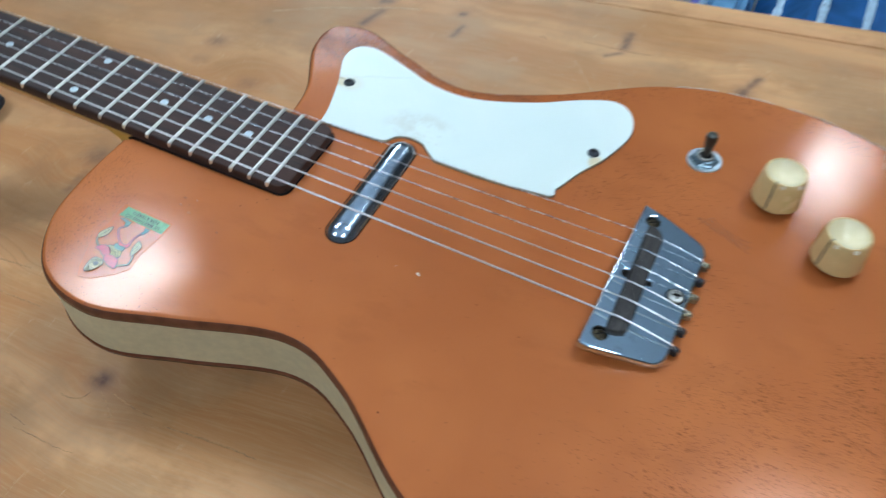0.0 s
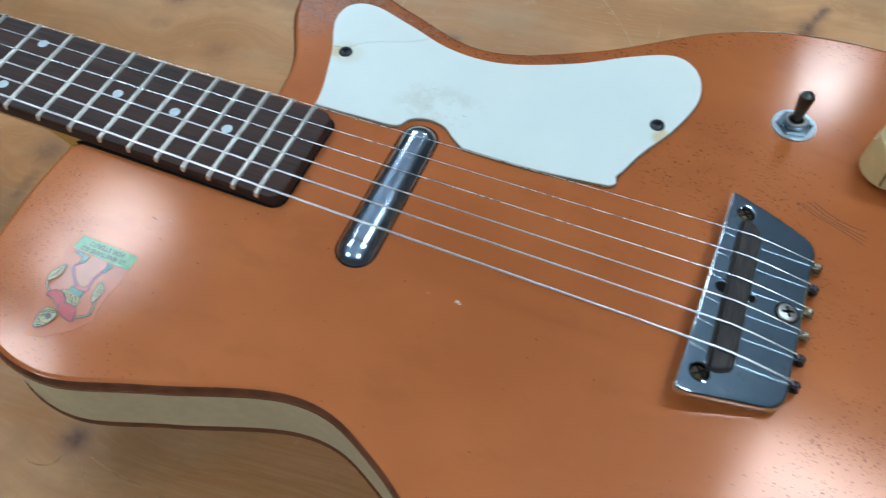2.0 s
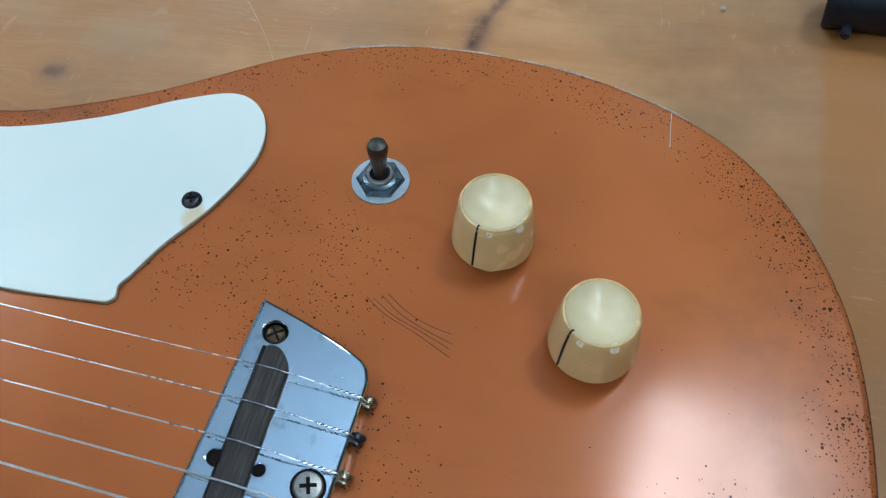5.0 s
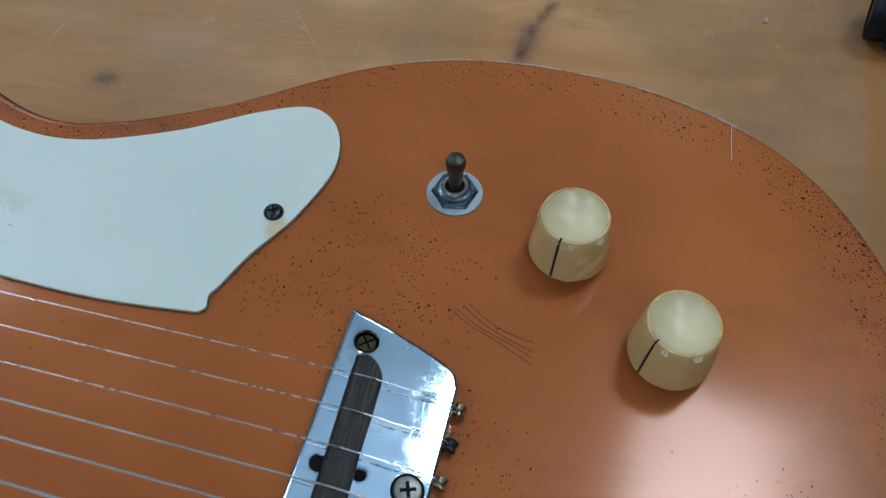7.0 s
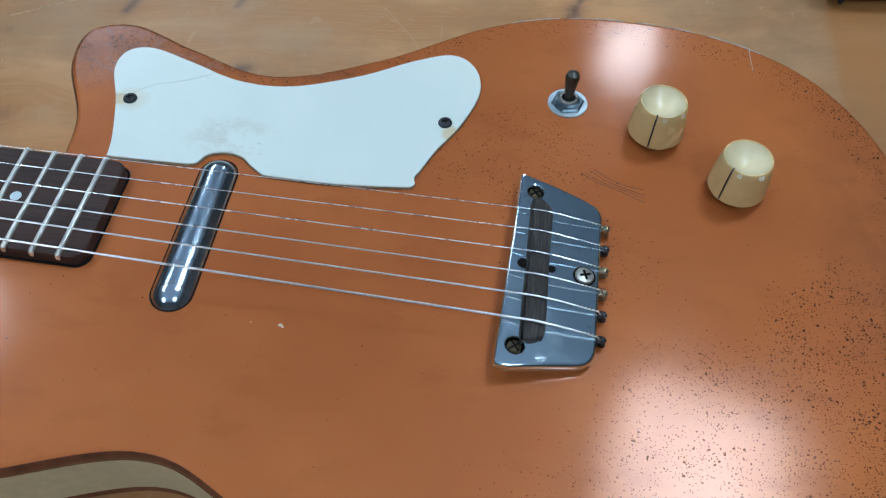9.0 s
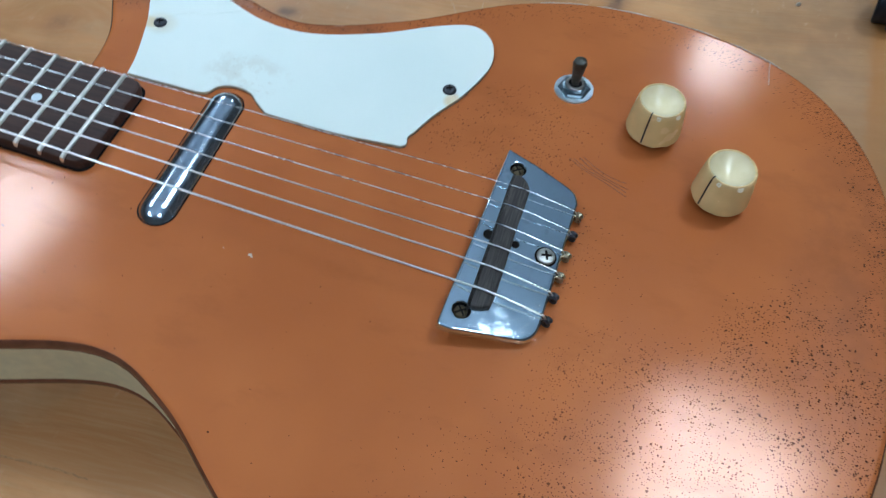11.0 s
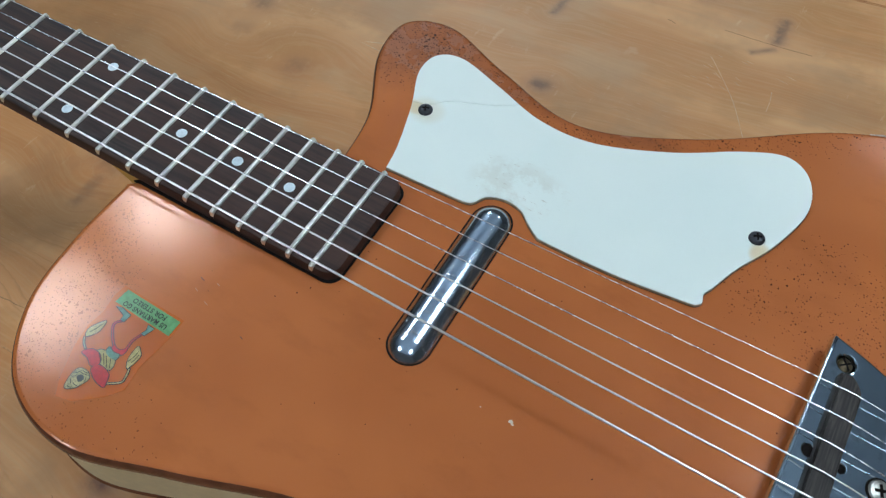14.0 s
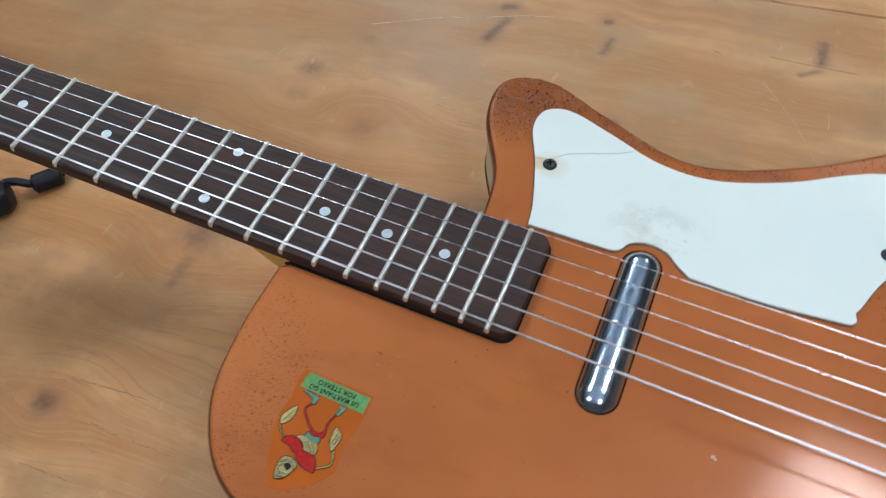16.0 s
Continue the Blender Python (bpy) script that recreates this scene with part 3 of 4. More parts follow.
def blue_package():
    """Crinkled blue plastic sheeting with pale strips, folded on the trolley."""
    blue = plain("blue_plastic_film", (0.022, 0.10, 0.27), 0.22, vary=0.35, scale=30, relief=0.5)
    pale = plain("pale_strip", (0.46, 0.60, 0.72), 0.3, vary=0.25, scale=120)
    p = new("blue_package")
    p.location = (0.95, 0.53, -0.129)

    def sheet(x0, x1, z):
        bm = bmesh.new()
        nx, ny = 36, 20
        g = [[None] * (ny + 1) for _ in range(nx + 1)]
        for i in range(nx + 1):
            for j in range(ny + 1):
                x, y = x0 + (x1 - x0) * i / nx, -0.14 + 0.34 * j / ny
                edge = min(i, nx - i, 3) / 3 * min(j, ny - j, 3) / 3
                h = 0.05 * edge + 0.012 * noise.noise(Vector((x * 14, y * 9, 1))) * edge
                g[i][j] = bm.verts.new((x, y, z + max(h, 0)))
        for i in range(nx):
            for j in range(ny):
                bm.faces.new((g[i][j], g[i + 1][j], g[i + 1][j + 1], g[i][j + 1]))
        bm.faces.new([g[i][0] for i in range(nx + 1)][::-1] + [g[0][j] for j in range(1, ny + 1)][::1] + [g[i][ny] for i in range(1, nx + 1)] + [g[nx][j] for j in range(ny - 1, 0, -1)])
        return bm

    part("film", sheet(-0.345, 0.35, 0.0), blue, p, "glossy crinkled blue plastic film")
    for k in range(9):
        x = -0.314 + 0.0385 * k
        bm = bmesh.new()
        last = None
        for j in range(25):
            y = -0.10 + 0.27 * j / 24
            z = 0.052 + 0.012 * noise.noise(Vector((x * 14, y * 9, 1))) + 0.0008
            w = 0.0036 + 0.002 * noise.noise(Vector((y * 60, k, 0)))
            row = [bm.verts.new((x - w, y, z)), bm.verts.new((x, y, z + 0.002)), bm.verts.new((x + w, y, z))]
            if last:
                bm.faces.new((last[0], last[1], row[1], row[0]))
                bm.faces.new((last[1], last[2], row[2], row[1]))
            last = row
        part("pale_strip", bm, pale, p)
    # glare on the left end of the film is put in as a paler blue
    sheen = plain("glare_on_blue_film", (0.16, 0.33, 0.52), 0.2, vary=0.3, scale=40, relief=0.4)
    violet = plain("violet_film", (0.11, 0.12, 0.46), 0.3, vary=0.3, scale=60)
    for name, m2, x0, x1, top in (("film_end", sheen, -0.382, -0.346, 0.047), ("film_edge", pale, -0.3865, -0.383, 0.049), ("film_tail", violet, -0.402, -0.387, 0.034)):
        fold = box(x0, -0.115, 0.0, x1, 0.17, top, min(0.4 * (x1 - x0), 0.008), 3)
        for v in fold.verts:
            v.co.z *= 1 + 0.2 * noise.noise(v.co * 25)
        part(name, fold, m2, p)
    return tagged(p, "blue plastic-wrapped package with pale strips on the trolley", "package")


trolley()
blue_package()

# ---- guitar ----
guitar = new("electric_guitar")
guitar.matrix_world = LIE
tagged(guitar, "worn copper single-pickup electric guitar lying on the pine table", "guitar")
TOP = 0.045
SCALE = 0.635


def fret_x(n):
    return SCALE * (1 - 2 ** (-n / 12))


def board_z(x):
    return 0.05195 - 0.018 * (x - 0.4)


def half_width(x):
    return 0.0236 + 0.0127 * (x - 0.211)


def body():
    edge = spline(mm(*BODY_EDGE), 10)
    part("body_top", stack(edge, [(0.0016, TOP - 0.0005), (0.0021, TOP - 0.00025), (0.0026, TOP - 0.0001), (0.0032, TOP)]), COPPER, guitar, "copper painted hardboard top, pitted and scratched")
    bare = plain("bare_edge_wear", (0.52, 0.40, 0.33), 0.6, vary=0.3, scale=700)
    lap = [p for p in edge if p.y > 0.138 and 0.60 < p.x < 0.745]
    for k in range(0, len(lap) - 3, 3):
        run = [(p.x, p.y - 0.0011, TOP - 0.0007) for p in lap[k:k + 4 - (k // 3) % 2]]
        part("edge_wear", tube(run, lambda u: 0.00055 * math.sin(math.pi * (0.1 + 0.8 * u)), 6), bare, guitar)
    part("worn_rim", stack(edge, [(0.0010, TOP - 0.0064), (0.0003, TOP - 0.0060), (0, TOP - 0.0048), (0.0001, TOP - 0.0036), (0.0003, TOP - 0.0023), (0.0007, TOP - 0.0015), (0.0011, TOP - 0.0009), (0.0016, TOP - 0.0005)]), RIM, guitar, "dark grimy brown rim below the copper top")
    part("rim_seam", stack(edge, [(0.0013, TOP - 0.0072), (0.0010, TOP - 0.0064)]), SEAM, guitar)
    part("side_band", stack(edge, [(0.0012, TOP - 0.035), (0.0012, TOP - 0.0072)]), CREAM, guitar, "cream textured vinyl side band")
    # the back borrows the dark rim colour to paint in shadow below the band
    part("body_back", stack(edge, [(0.003, TOP - 0.040), (0.0008, TOP - 0.0385), (0.0004, TOP - 0.0365), (0.0012, TOP - 0.035)]), RIM, guitar)


def neck():
    nk = bmesh.new()
    rows = []
    for i in range(30):
        x = -0.005 + 0.42 * i / 29
        w, z1 = half_width(x) * 0.94, board_z(x) - 0.0055
        deep = 0.0205 + 0.004 * x / 0.42
        rows.append([nk.verts.new((x, -w * math.cos(math.pi * k / 14), z1 - deep * math.sin(math.pi * k / 14) ** 1.2)) for k in range(15)])
    for a, b in zip(rows, rows[1:]):
        for k in range(14):
            nk.faces.new((a[k], a[k + 1], b[k + 1], b[k]))
        nk.faces.new((a[14], a[0], b[0], b[14]))
    nk.faces.new(rows[0])
    nk.faces.new(rows[-1][::-1])
    part("neck", nk, MAPLE, guitar, "amber lacquered wooden neck")
    heel = bmesh.new()
    pts = [(0.331, 0.041), (0.345, 0.030), (0.42, 0.016), (0.42, 0.0455), (0.331, 0.0465)]
    sides = [[heel.verts.new((x, sy * 0.0226, z)) for x, z in pts] for sy in (-1, 1)]
    heel.faces.new(sides[0])
    heel.faces.new(sides[1][::-1])
    for i in range(5):
        heel.faces.new((sides[0][i], sides[0][(i + 1) % 5], sides[1][(i + 1) % 5], sides[1][i]))
    bmesh.ops.bevel(heel, geom=heel.edges[:], offset=0.002, segments=2, affect="EDGES")
    part("neck_heel", heel, MAPLE, guitar)
    head = spline(mm((0, 22), (-40, 34), (-120, 36), (-165, 24), (-172, 0), (-165, -24), (-120, -36), (-40, -34), (0, -22)), 6)
    part("headstock", stack(head, [(0.002, 0.034), (0, 0.036), (0, 0.046), (0.002, 0.048)]), MAPLE, guitar)
    nut = box(-0.004, -0.0212, board_z(0) - 0.003, 0.0, 0.0212, board_z(0) + 0.0022, 0.0006)
    part("nut", nut, NICKEL, guitar)
    # fretboard: flat top with eased edges and round end corners
    loop = [Vector((0, half_width(0))), Vector((0, -half_width(0)))]
    for cy, a0 in ((-1, -90), (1, 0)):
        for s in range(7):
            t = radians(a0 + 90 * s / 6)
            loop.append(Vector((0.4563 - 0.006 + 0.006 * math.cos(t), cy * (half_width(0.45) - 0.006) + 0.006 * math.sin(t))))
    if area(loop) < 0:
        loop = loop[::-1]
    bm = bmesh.new()
    rings = []
    for d, dz in ((0.0, -0.0066), (0.0, -0.0012), (0.0004, -0.0004), (0.0013, 0.0)):
        rings.append([bm.verts.new((p.x, p.y, board_z(p.x) + dz)) for p in inset(loop, d)])
    n = len(loop)
    for a, b in zip(rings, rings[1:]):
        for i in range(n):
            bm.faces.new((a[i], a[(i + 1) % n], b[(i + 1) % n], b[i]))
    bm.faces.new(rings[-1])
    bm.faces.new(rings[0][::-1])
    board = part("fretboard", bm, ROSEWOOD, guitar, "dark rosewood fretboard")
    for k in range(1, 22):
        x, w = fret_x(k), half_width(fret_x(k)) + 0.0005
        z = board_z(x)
        bm = bmesh.new()
        rows = []
        for s, out, foot, tall, wide in ((-1, 0.0002, -0.0024, 0.0006, 0.0007), (-1, 0, -0.0012, 0.0018, 0.0011), (-0.975, 0, -0.0002, 0.0011, 0.0012), (0.975, 0, -0.0002, 0.0011, 0.0012), (1, 0, -0.0012, 0.0018, 0.0011), (1, 0.0002, -0.0024, 0.0006, 0.0007)):
            rows.append([bm.verts.new((x + wide * math.cos(math.pi * j / 6), s * (w + out), z + foot + tall * math.sin(math.pi * j / 6))) for j in range(7)])
        for a, b in zip(rows, rows[1:]):
            for j in range(6):
                bm.faces.new((a[j], a[j + 1], b[j + 1], b[j]))
        bm.faces.new(rows[0])
        bm.faces.new(rows[-1][::-1])
        part("fret", bm, NICKEL, board)
    for k, ys in ((3, (0,)), (5, (0,)), (7, (0,)), (9, (0,)), (12, (-0.0146, 0.0146)), (15, (0,)), (17, (0,)), (19, (0,))):
        x = (fret_x(k) + fret_x(k - 1)) / 2
        for y in ys:
            part("inlay_dot", lathe([(0, 0.0001), (0.0024, 0.0001), (0.0025, -0.0005)], 20, (x, y, board_z(x))), PEARL, board)
    # gap of the neck pocket
    seam = [Vector((0.3535, -half_width(0.3535) - 0.0011)), Vector((0.4235, half_width(0.4235) + 0.0004))]
    for cy, a0 in ((1, 90), (-1, 0)):
        for s in range(6):
            t = radians(a0 - 90 * s / 5)
            seam.append(Vector((0.4510 + 0.0062 * math.cos(t), cy * (half_width(0.45) - 0.0051) + 0.0062 * math.sin(t))))
    part("pocket_gap", stack(seam, [(0, TOP - 0.001), (0, TOP + 0.0003)]), DARK, guitar)


def pickguard():
    upper = spline(mm((443, 32), (441, 44), (434, 67), (426, 87), (428, 100), (440, 104), (462, 97), (488, 88), (514, 88), (545, 100), (570, 115), (588, 122), (600, 115), (604.5, 98), (598, 75), (589, 58), (583.5, 44)), 8)
    low = spline(mm((583.5, 44), (581.8, 40.5), (582.6, 36.5), (580.5, 34.2)), 5)[1:]
    side = spline(mm((580.5, 34.2), (548, 31.2), (515, 31.4)), 4)[1:]
    notch = spline(mm((515, 31.4), (508.5, 36), (503, 40.5), (495, 42), (487.5, 39.5), (483, 33.5), (474, 32.5)), 6)[1:]
    rest = mm((460, 32.2))
    loop = upper + low + side + notch + rest
    crack = spline(mm((433.3, 69.6), (436.3, 70.3), (439.6, 71.0), (441.9, 73.0), (446.2, 76.9), (451, 79.6), (456, 81.6), (466.1, 85.6), (475.9, 91.5)), 4)
    west = min(range(len(loop)), key=lambda i: (loop[i] - crack[0]).length)
    east = min(range(len(loop)), key=lambda i: (loop[i] - crack[-1]).length)
    crack[0], crack[-1] = loop[west], loop[east]
    gap = Vector((0.00002, -0.00005))
    main = loop[:west + 1] + [p + gap for p in crack[1:-1]] + loop[east:]
    flake = loop[west:east + 1] + [p - gap for p in crack[-2:0:-1]]

    def slab(outline):
        bm = stack(outline, [(0, TOP + 0.0001), (0, TOP + 0.0013), (0.00006, TOP + 0.0017), (0.00012, TOP + 0.0018)])
        for f in bm.faces:
            f.material_index = 0 if len(f.verts) > 8 or f.calc_center_median().z > TOP + 0.0014 else 1
        return bm

    guard = part("pickguard", slab(main), [GUARD, GUARD_EDGE], guitar, "white plastic pickguard, cracked and worn")
    lifted = slab(flake)
    lifted.transform(Matrix.Translation((0, 0, 0.00012)))
    part("broken_piece", lifted, [GUARD, GUARD_EDGE], guard, "broken-off horn end of the pickguard, slightly lifted")
    # thin dark line round the foot of the pickguard
    part("guard_outline", stack(inset(loop if area(loop) > 0 else loop[::-1], -0.0002), [(0, TOP + 0.00004), (0, TOP + 0.00012)]), SEAM, guard)
    for x, y in ((0.4409, 0.068), (0.5907, 0.0751)):
        screw_head("pickguard_screw", x, y, TOP + 0.0019, 0.0033, BLACK_SCREW, guard)


def screw_head(name, x, y, z, r, material, parent, slot=True):
    s = part(name, lathe([(r * 1.0, -0.0004), (r, 0.0003), (r * 0.9, 0.0009), (r * 0.6, 0.0014), (0, 0.0016)], 24, (x, y, z)), material, parent)
    if slot:
        for a in (25, 115):
            bm = box(-r * 0.5, -r * 0.1, 0.0008, r * 0.5, r * 0.1, 0.0018)
            bm.transform(Matrix.Translation((x, y, z)) @ Matrix.Rotation(radians(a), 4, "Z"))
            part("slot", bm, DARK, s, smooth=False)
    return s


def pickup():
    # lipstick tube let into the top, with a dark gap round it
    cx, y0, y1, r, sunk = 0.4951, -0.0431, 0.0392, 0.0096, 0.0043
    part("pickup_slot", stack(rounded(cx - 0.0089, y0 + 0.0006, cx + 0.0089, y1 - 0.0006, 0.0088, 8), [(0, TOP - 0.001), (0, TOP + 0.0003)]), DARK, guitar)
    prof = []
    for k in range(9):
        a = math.pi / 2 * k / 8
        prof.append((r * math.sin(a), -(y1 - y0) / 2 + r - r * math.cos(a)))
    prof += [(r, -0.0012), (r * 0.985, -0.0010), (r * 0.985, -0.0007), (r, -0.0005)]
    prof += [(p, -z) for p, z in reversed(prof[:9])]
    bm = lathe(prof, 40, (cx, (y0 + y1) / 2, TOP - sunk), (0, 1, 0))
    part("lipstick_pickup", bm, CHROME_CLEAN, guitar, "chrome lipstick-tube pickup")


PLATE_TIP = 8.0


def tip(bm):
    """Tips what is built flat for the bridge: its rear edge sits lower than its front."""
    bm.transform(Matrix.Translation((0.640, 0, 0.0535)) @ Matrix.Rotation(radians(PLATE_TIP), 4, "Y") @ Matrix.Translation((-0.640, 0, -0.053)))
    return bm


def ring(x, y, r, z, n=28):
    return [(x + r * math.cos(2 * math.pi * k / n), y + r * math.sin(2 * math.pi * k / n), z) for k in range(n)]


def pierced(loop, rings, holes, z):
    """A plate from an outline: rings of (inset, height) up to z, its flat top pierced by round holes (x, y, r) with eased lips and dark walls."""
    if area(loop) < 0:
        loop = loop[::-1]
    bm = bmesh.new()
    rows = [[bm.verts.new((p.x, p.y, h)) for p in inset(loop, d)] for d, h in rings]
    n = len(loop)
    for low, up in zip(rows, rows[1:]):
        for i in range(n):
            bm.faces.new((low[i], low[(i + 1) % n], up[(i + 1) % n], up[i]))
    bm.faces.new(rows[0][::-1])
    edges = [bm.edges.get((rows[-1][i], rows[-1][(i + 1) % n])) for i in range(n)]
    for x, y, r in holes:
        rims = [[bm.verts.new(c) for c in ring(x, y, r + d, z + h)] for d, h in ((0.0007, 0.0), (0.0003, -0.0001), (0.0, -0.0005), (0.0, -0.0024))]
        k = len(rims[0])
        for low, up in zip(rims, rims[1:]):
            for i in range(k):
                bm.faces.new((low[i], low[(i + 1) % k], up[(i + 1) % k], up[i]))
        edges += [bm.edges.get((rims[0][i], rims[0][(i + 1) % k])) or bm.edges.new((rims[0][i], rims[0][(i + 1) % k])) for i in range(k)]
    bmesh.ops.triangle_fill(bm, use_beauty=True, use_dissolve=False, edges=edges, normal=(0, 0, 1))
    return bm


def bridge():
    Z = 0.053
    loop = spline(mm((629.3, 43.2), (643.2, 39.9), (656.5, 35.6)), 2)[:-1] + spline(mm((656.5, 35.6), (662.8, 32.6), (665.4, 27.5)), 5) + \
        spline(mm((665.1, -32), (664.6, -39.5), (661.4, -44.4), (655.5, -46.3)), 5) + mm((645, -48.6)) + spline(mm((632, -51.6), (626.8, -51.2), (626.2, -46.8)), 5) + mm((628.6, 42.4))
    holes = [(0.6357, 0.0339, 0.0034), (0.6336, -0.0420, 0.0036), (0.6336, -0.0040, 0.0022), (0.6450, -0.0040, 0.0016)]
    plate = part("bridge_plate", tip(pierced(loop, [(0.0004, Z - 0.0046), (0, Z - 0.0040), (0, Z - 0.0012), (0.0003, Z - 0.0005), (0.0008, Z - 0.0001), (0.0013, Z)], holes, Z)), CHROME, guitar, "scratched chrome bridge plate")
    up = Vector((math.sin(radians(PLATE_TIP)), 0, math.cos(radians(PLATE_TIP))))
    for f in plate.data.polygons:
        if f.normal.dot(up) > 0.999:
            f.use_smooth = False
    # wooden saddle with worn ends
    sad = spline(mm((634.2, 25), (635.2, 28.6), (639, 29.0), (643.0, 24.5), (643.6, 18), (643.6, 0), (644.2, -33), (642.4, -38.0), (637, -40.0), (634.8, -38.4), (634.5, -5)), 6, True)
    part("saddle", tip(stack(sad, [(0, Z + 0.0001), (0, Z + 0.0014), (0.0004, Z + 0.0020), (0.0010, Z + 0.0022)])), EBONY, plate, "dark wooden bridge saddle")
    # dark floors and darkened brass paint in the shade down these holes
    for x, y, r in holes[:2]:
        part("hole_floor", tip(lathe([(r + 0.0002, Z - 0.0030), (r + 0.0002, Z - 0.0026), (0, Z - 0.0026)], 24, (x, y, 0))), DARK, plate)
        head = part("height_screw", tip(lathe([(0.0027, Z - 0.0026), (0.0027, Z - 0.0014), (0.0022, Z - 0.0009), (0.0012, Z - 0.0007), (0, Z - 0.0006)], 24, (x, y, 0))), OLD_BRASS, plate, "old brass height screw, darkened for its deep hole")
        for turn in (40, 130):
            b2 = box(-0.0024, -0.0003, Z - 0.0010, 0.0024, 0.0003, Z - 0.0004)
            b2.transform(Matrix.Translation((x, y, 0)) @ Matrix.Rotation(radians(turn), 4, "Z"))
            part("slot", tip(b2), DARK, head, smooth=False)
    # the small holes get dark floors in place of their shade
    for x, y, r in holes[2:]:
        part("hole_floor", tip(lathe([(r + 0.0002, Z - 0.0014), (r + 0.0001, Z - 0.0008), (0, Z - 0.0008)], 20, (x, y, 0))), DARK, plate)
    sx, sy = 0.6586, -0.0046
    part("screw_seat", tip(lathe([(0.0047, Z + 0.0001), (0.0045, Z + 0.0004), (0.0039, Z + 0.0003)], 32, (sx, sy, 0))), DARK, plate)
    s = part("bridge_screw", tip(lathe([(0.0039, Z - 0.001), (0.0039, Z + 0.0006), (0.0035, Z + 0.0011), (0.0022, Z + 0.0014), (0, Z + 0.0015)], 32, (sx, sy, 0))), SCREW, plate, "worn cross-head screw")
    for a in (20, 110):
        b2 = box(-0.0022, -0.0005, Z + 0.0009, 0.0022, 0.0005, Z + 0.00165)
        b2.transform(Matrix.Translation((sx, sy, 0)) @ Matrix.Rotation(radians(a), 4, "Z"))
        part("cross_slot", tip(b2), DARK, s, smooth=False)
    return plate


def strings(plate):
    ends = (-32.2, -20.8, -10.4, 0.4, 11.4, 22)
    radii = (0.00050, 0.00039, 0.00031, 0.00024, 0.00020, 0.00017)
    for i, (yb, r) in enumerate(zip(ends, radii)):
        yb /= 1000
        yn = (-16.5 + 7 * i) / 1000
        ys = yb + 0.0004
        top = 0.0562 + r
        pts = [(-0.003, yn, board_z(0) + 0.0022), (0.639, ys, top), (0.648, ys - 0.0002, top - 0.0012), (0.6645, yb, 0.0515), (0.6662, yb, 0.0485)]
        mat = WOUND if i < 3 else STEEL
        part("string", tube(pts, r, 10), mat, guitar, "wound steel string" if i < 3 else "plain steel string")
        twist = [(0.6555 + 0.0090 * k / 40, yb + 0.0001 + 0.00022 * math.sin(k * 0.9), 0.0537 - 0.0020 * k / 40 + 0.00022 * math.cos(k * 0.9)) for k in range(41)]
        part("string_twist", tube(twist, max(r * 0.5, 0.00018), 6), TARNISH, guitar, "dark twisted end of the string")
        ball = lathe([(0.0008, -0.0016), (0.0019, -0.0016), (0.0021, -0.0010), (0.0015, 0), (0.0021, 0.0010), (0.0019, 0.0016), (0.0008, 0.0016), (0.0008, -0.0016)], 18, (0.6664, yb, 0.0478), (0.25, 1, 0))
        part("ball_end", ball, BLACK_SCREW if i in (0, 1, 4) else BRASS, plate)


def controls():
    sx, sy = 0.6467, 0.0985
    sw = part("toggle_switch", lathe([(0.0095, TOP), (0.0095, TOP + 0.0008), (0.0052, TOP + 0.0009)], 36, (sx, sy, 0)), WASHER, guitar, "toggle switch with flat metal washer")
    hexa = [Vector((sx + 0.0080 * math.cos(radians(a + 12)), sy + 0.0080 * math.sin(radians(a + 12)))) for a in range(0, 360, 60)]
    part("hex_nut", stack(hexa, [(0, TOP + 0.0008), (0, TOP + 0.0017), (0.0008, TOP + 0.0024)]), ZINC, sw, smooth=False)
    part("bushing", lathe([(0.0046, TOP + 0.002), (0.0046, TOP + 0.0045), (0.0043, TOP + 0.0048), (0.0034, TOP + 0.0048), (0.0032, TOP + 0.0036), (0, TOP + 0.0034)], 28, (sx, sy, 0)), SCREW, sw)
    part("bushing_hole", lathe([(0.0033, TOP + 0.0042), (0, TOP + 0.0042)], 24, (sx, sy, 0)), DARK, sw)
    for ring_r, ring_z in ((0.0056, 0.0030), (0.0051, 0.0034)):
        part("thread", lathe([(ring_r, TOP + ring_z - 0.0004), (ring_r, TOP + ring_z), (ring_r - 0.0005, TOP + ring_z + 0.0002)], 32, (sx, sy, 0)), ZINC, sw)
    lever = lathe([(0.0018, 0.0), (0.0024, 0.005), (0.0031, 0.0112), (0.0034, 0.0136), (0.0028, 0.0154), (0.0012, 0.0162), (0, 0.0163)], 24, (sx, sy, TOP + 0.0038), (0.01, -0.01, 1))
    part("lever", lever, TARNISH, sw, "tarnished metal toggle lever")
    for kx, ky, turn in ((0.6875, 0.0833, 253), (0.7227, 0.0548, 228)):
        k = new("control_knob")
        k.parent = guitar
        tagged(k, "aged cream plastic control knob with chipped rim")
        knob(k, kx, ky, turn)


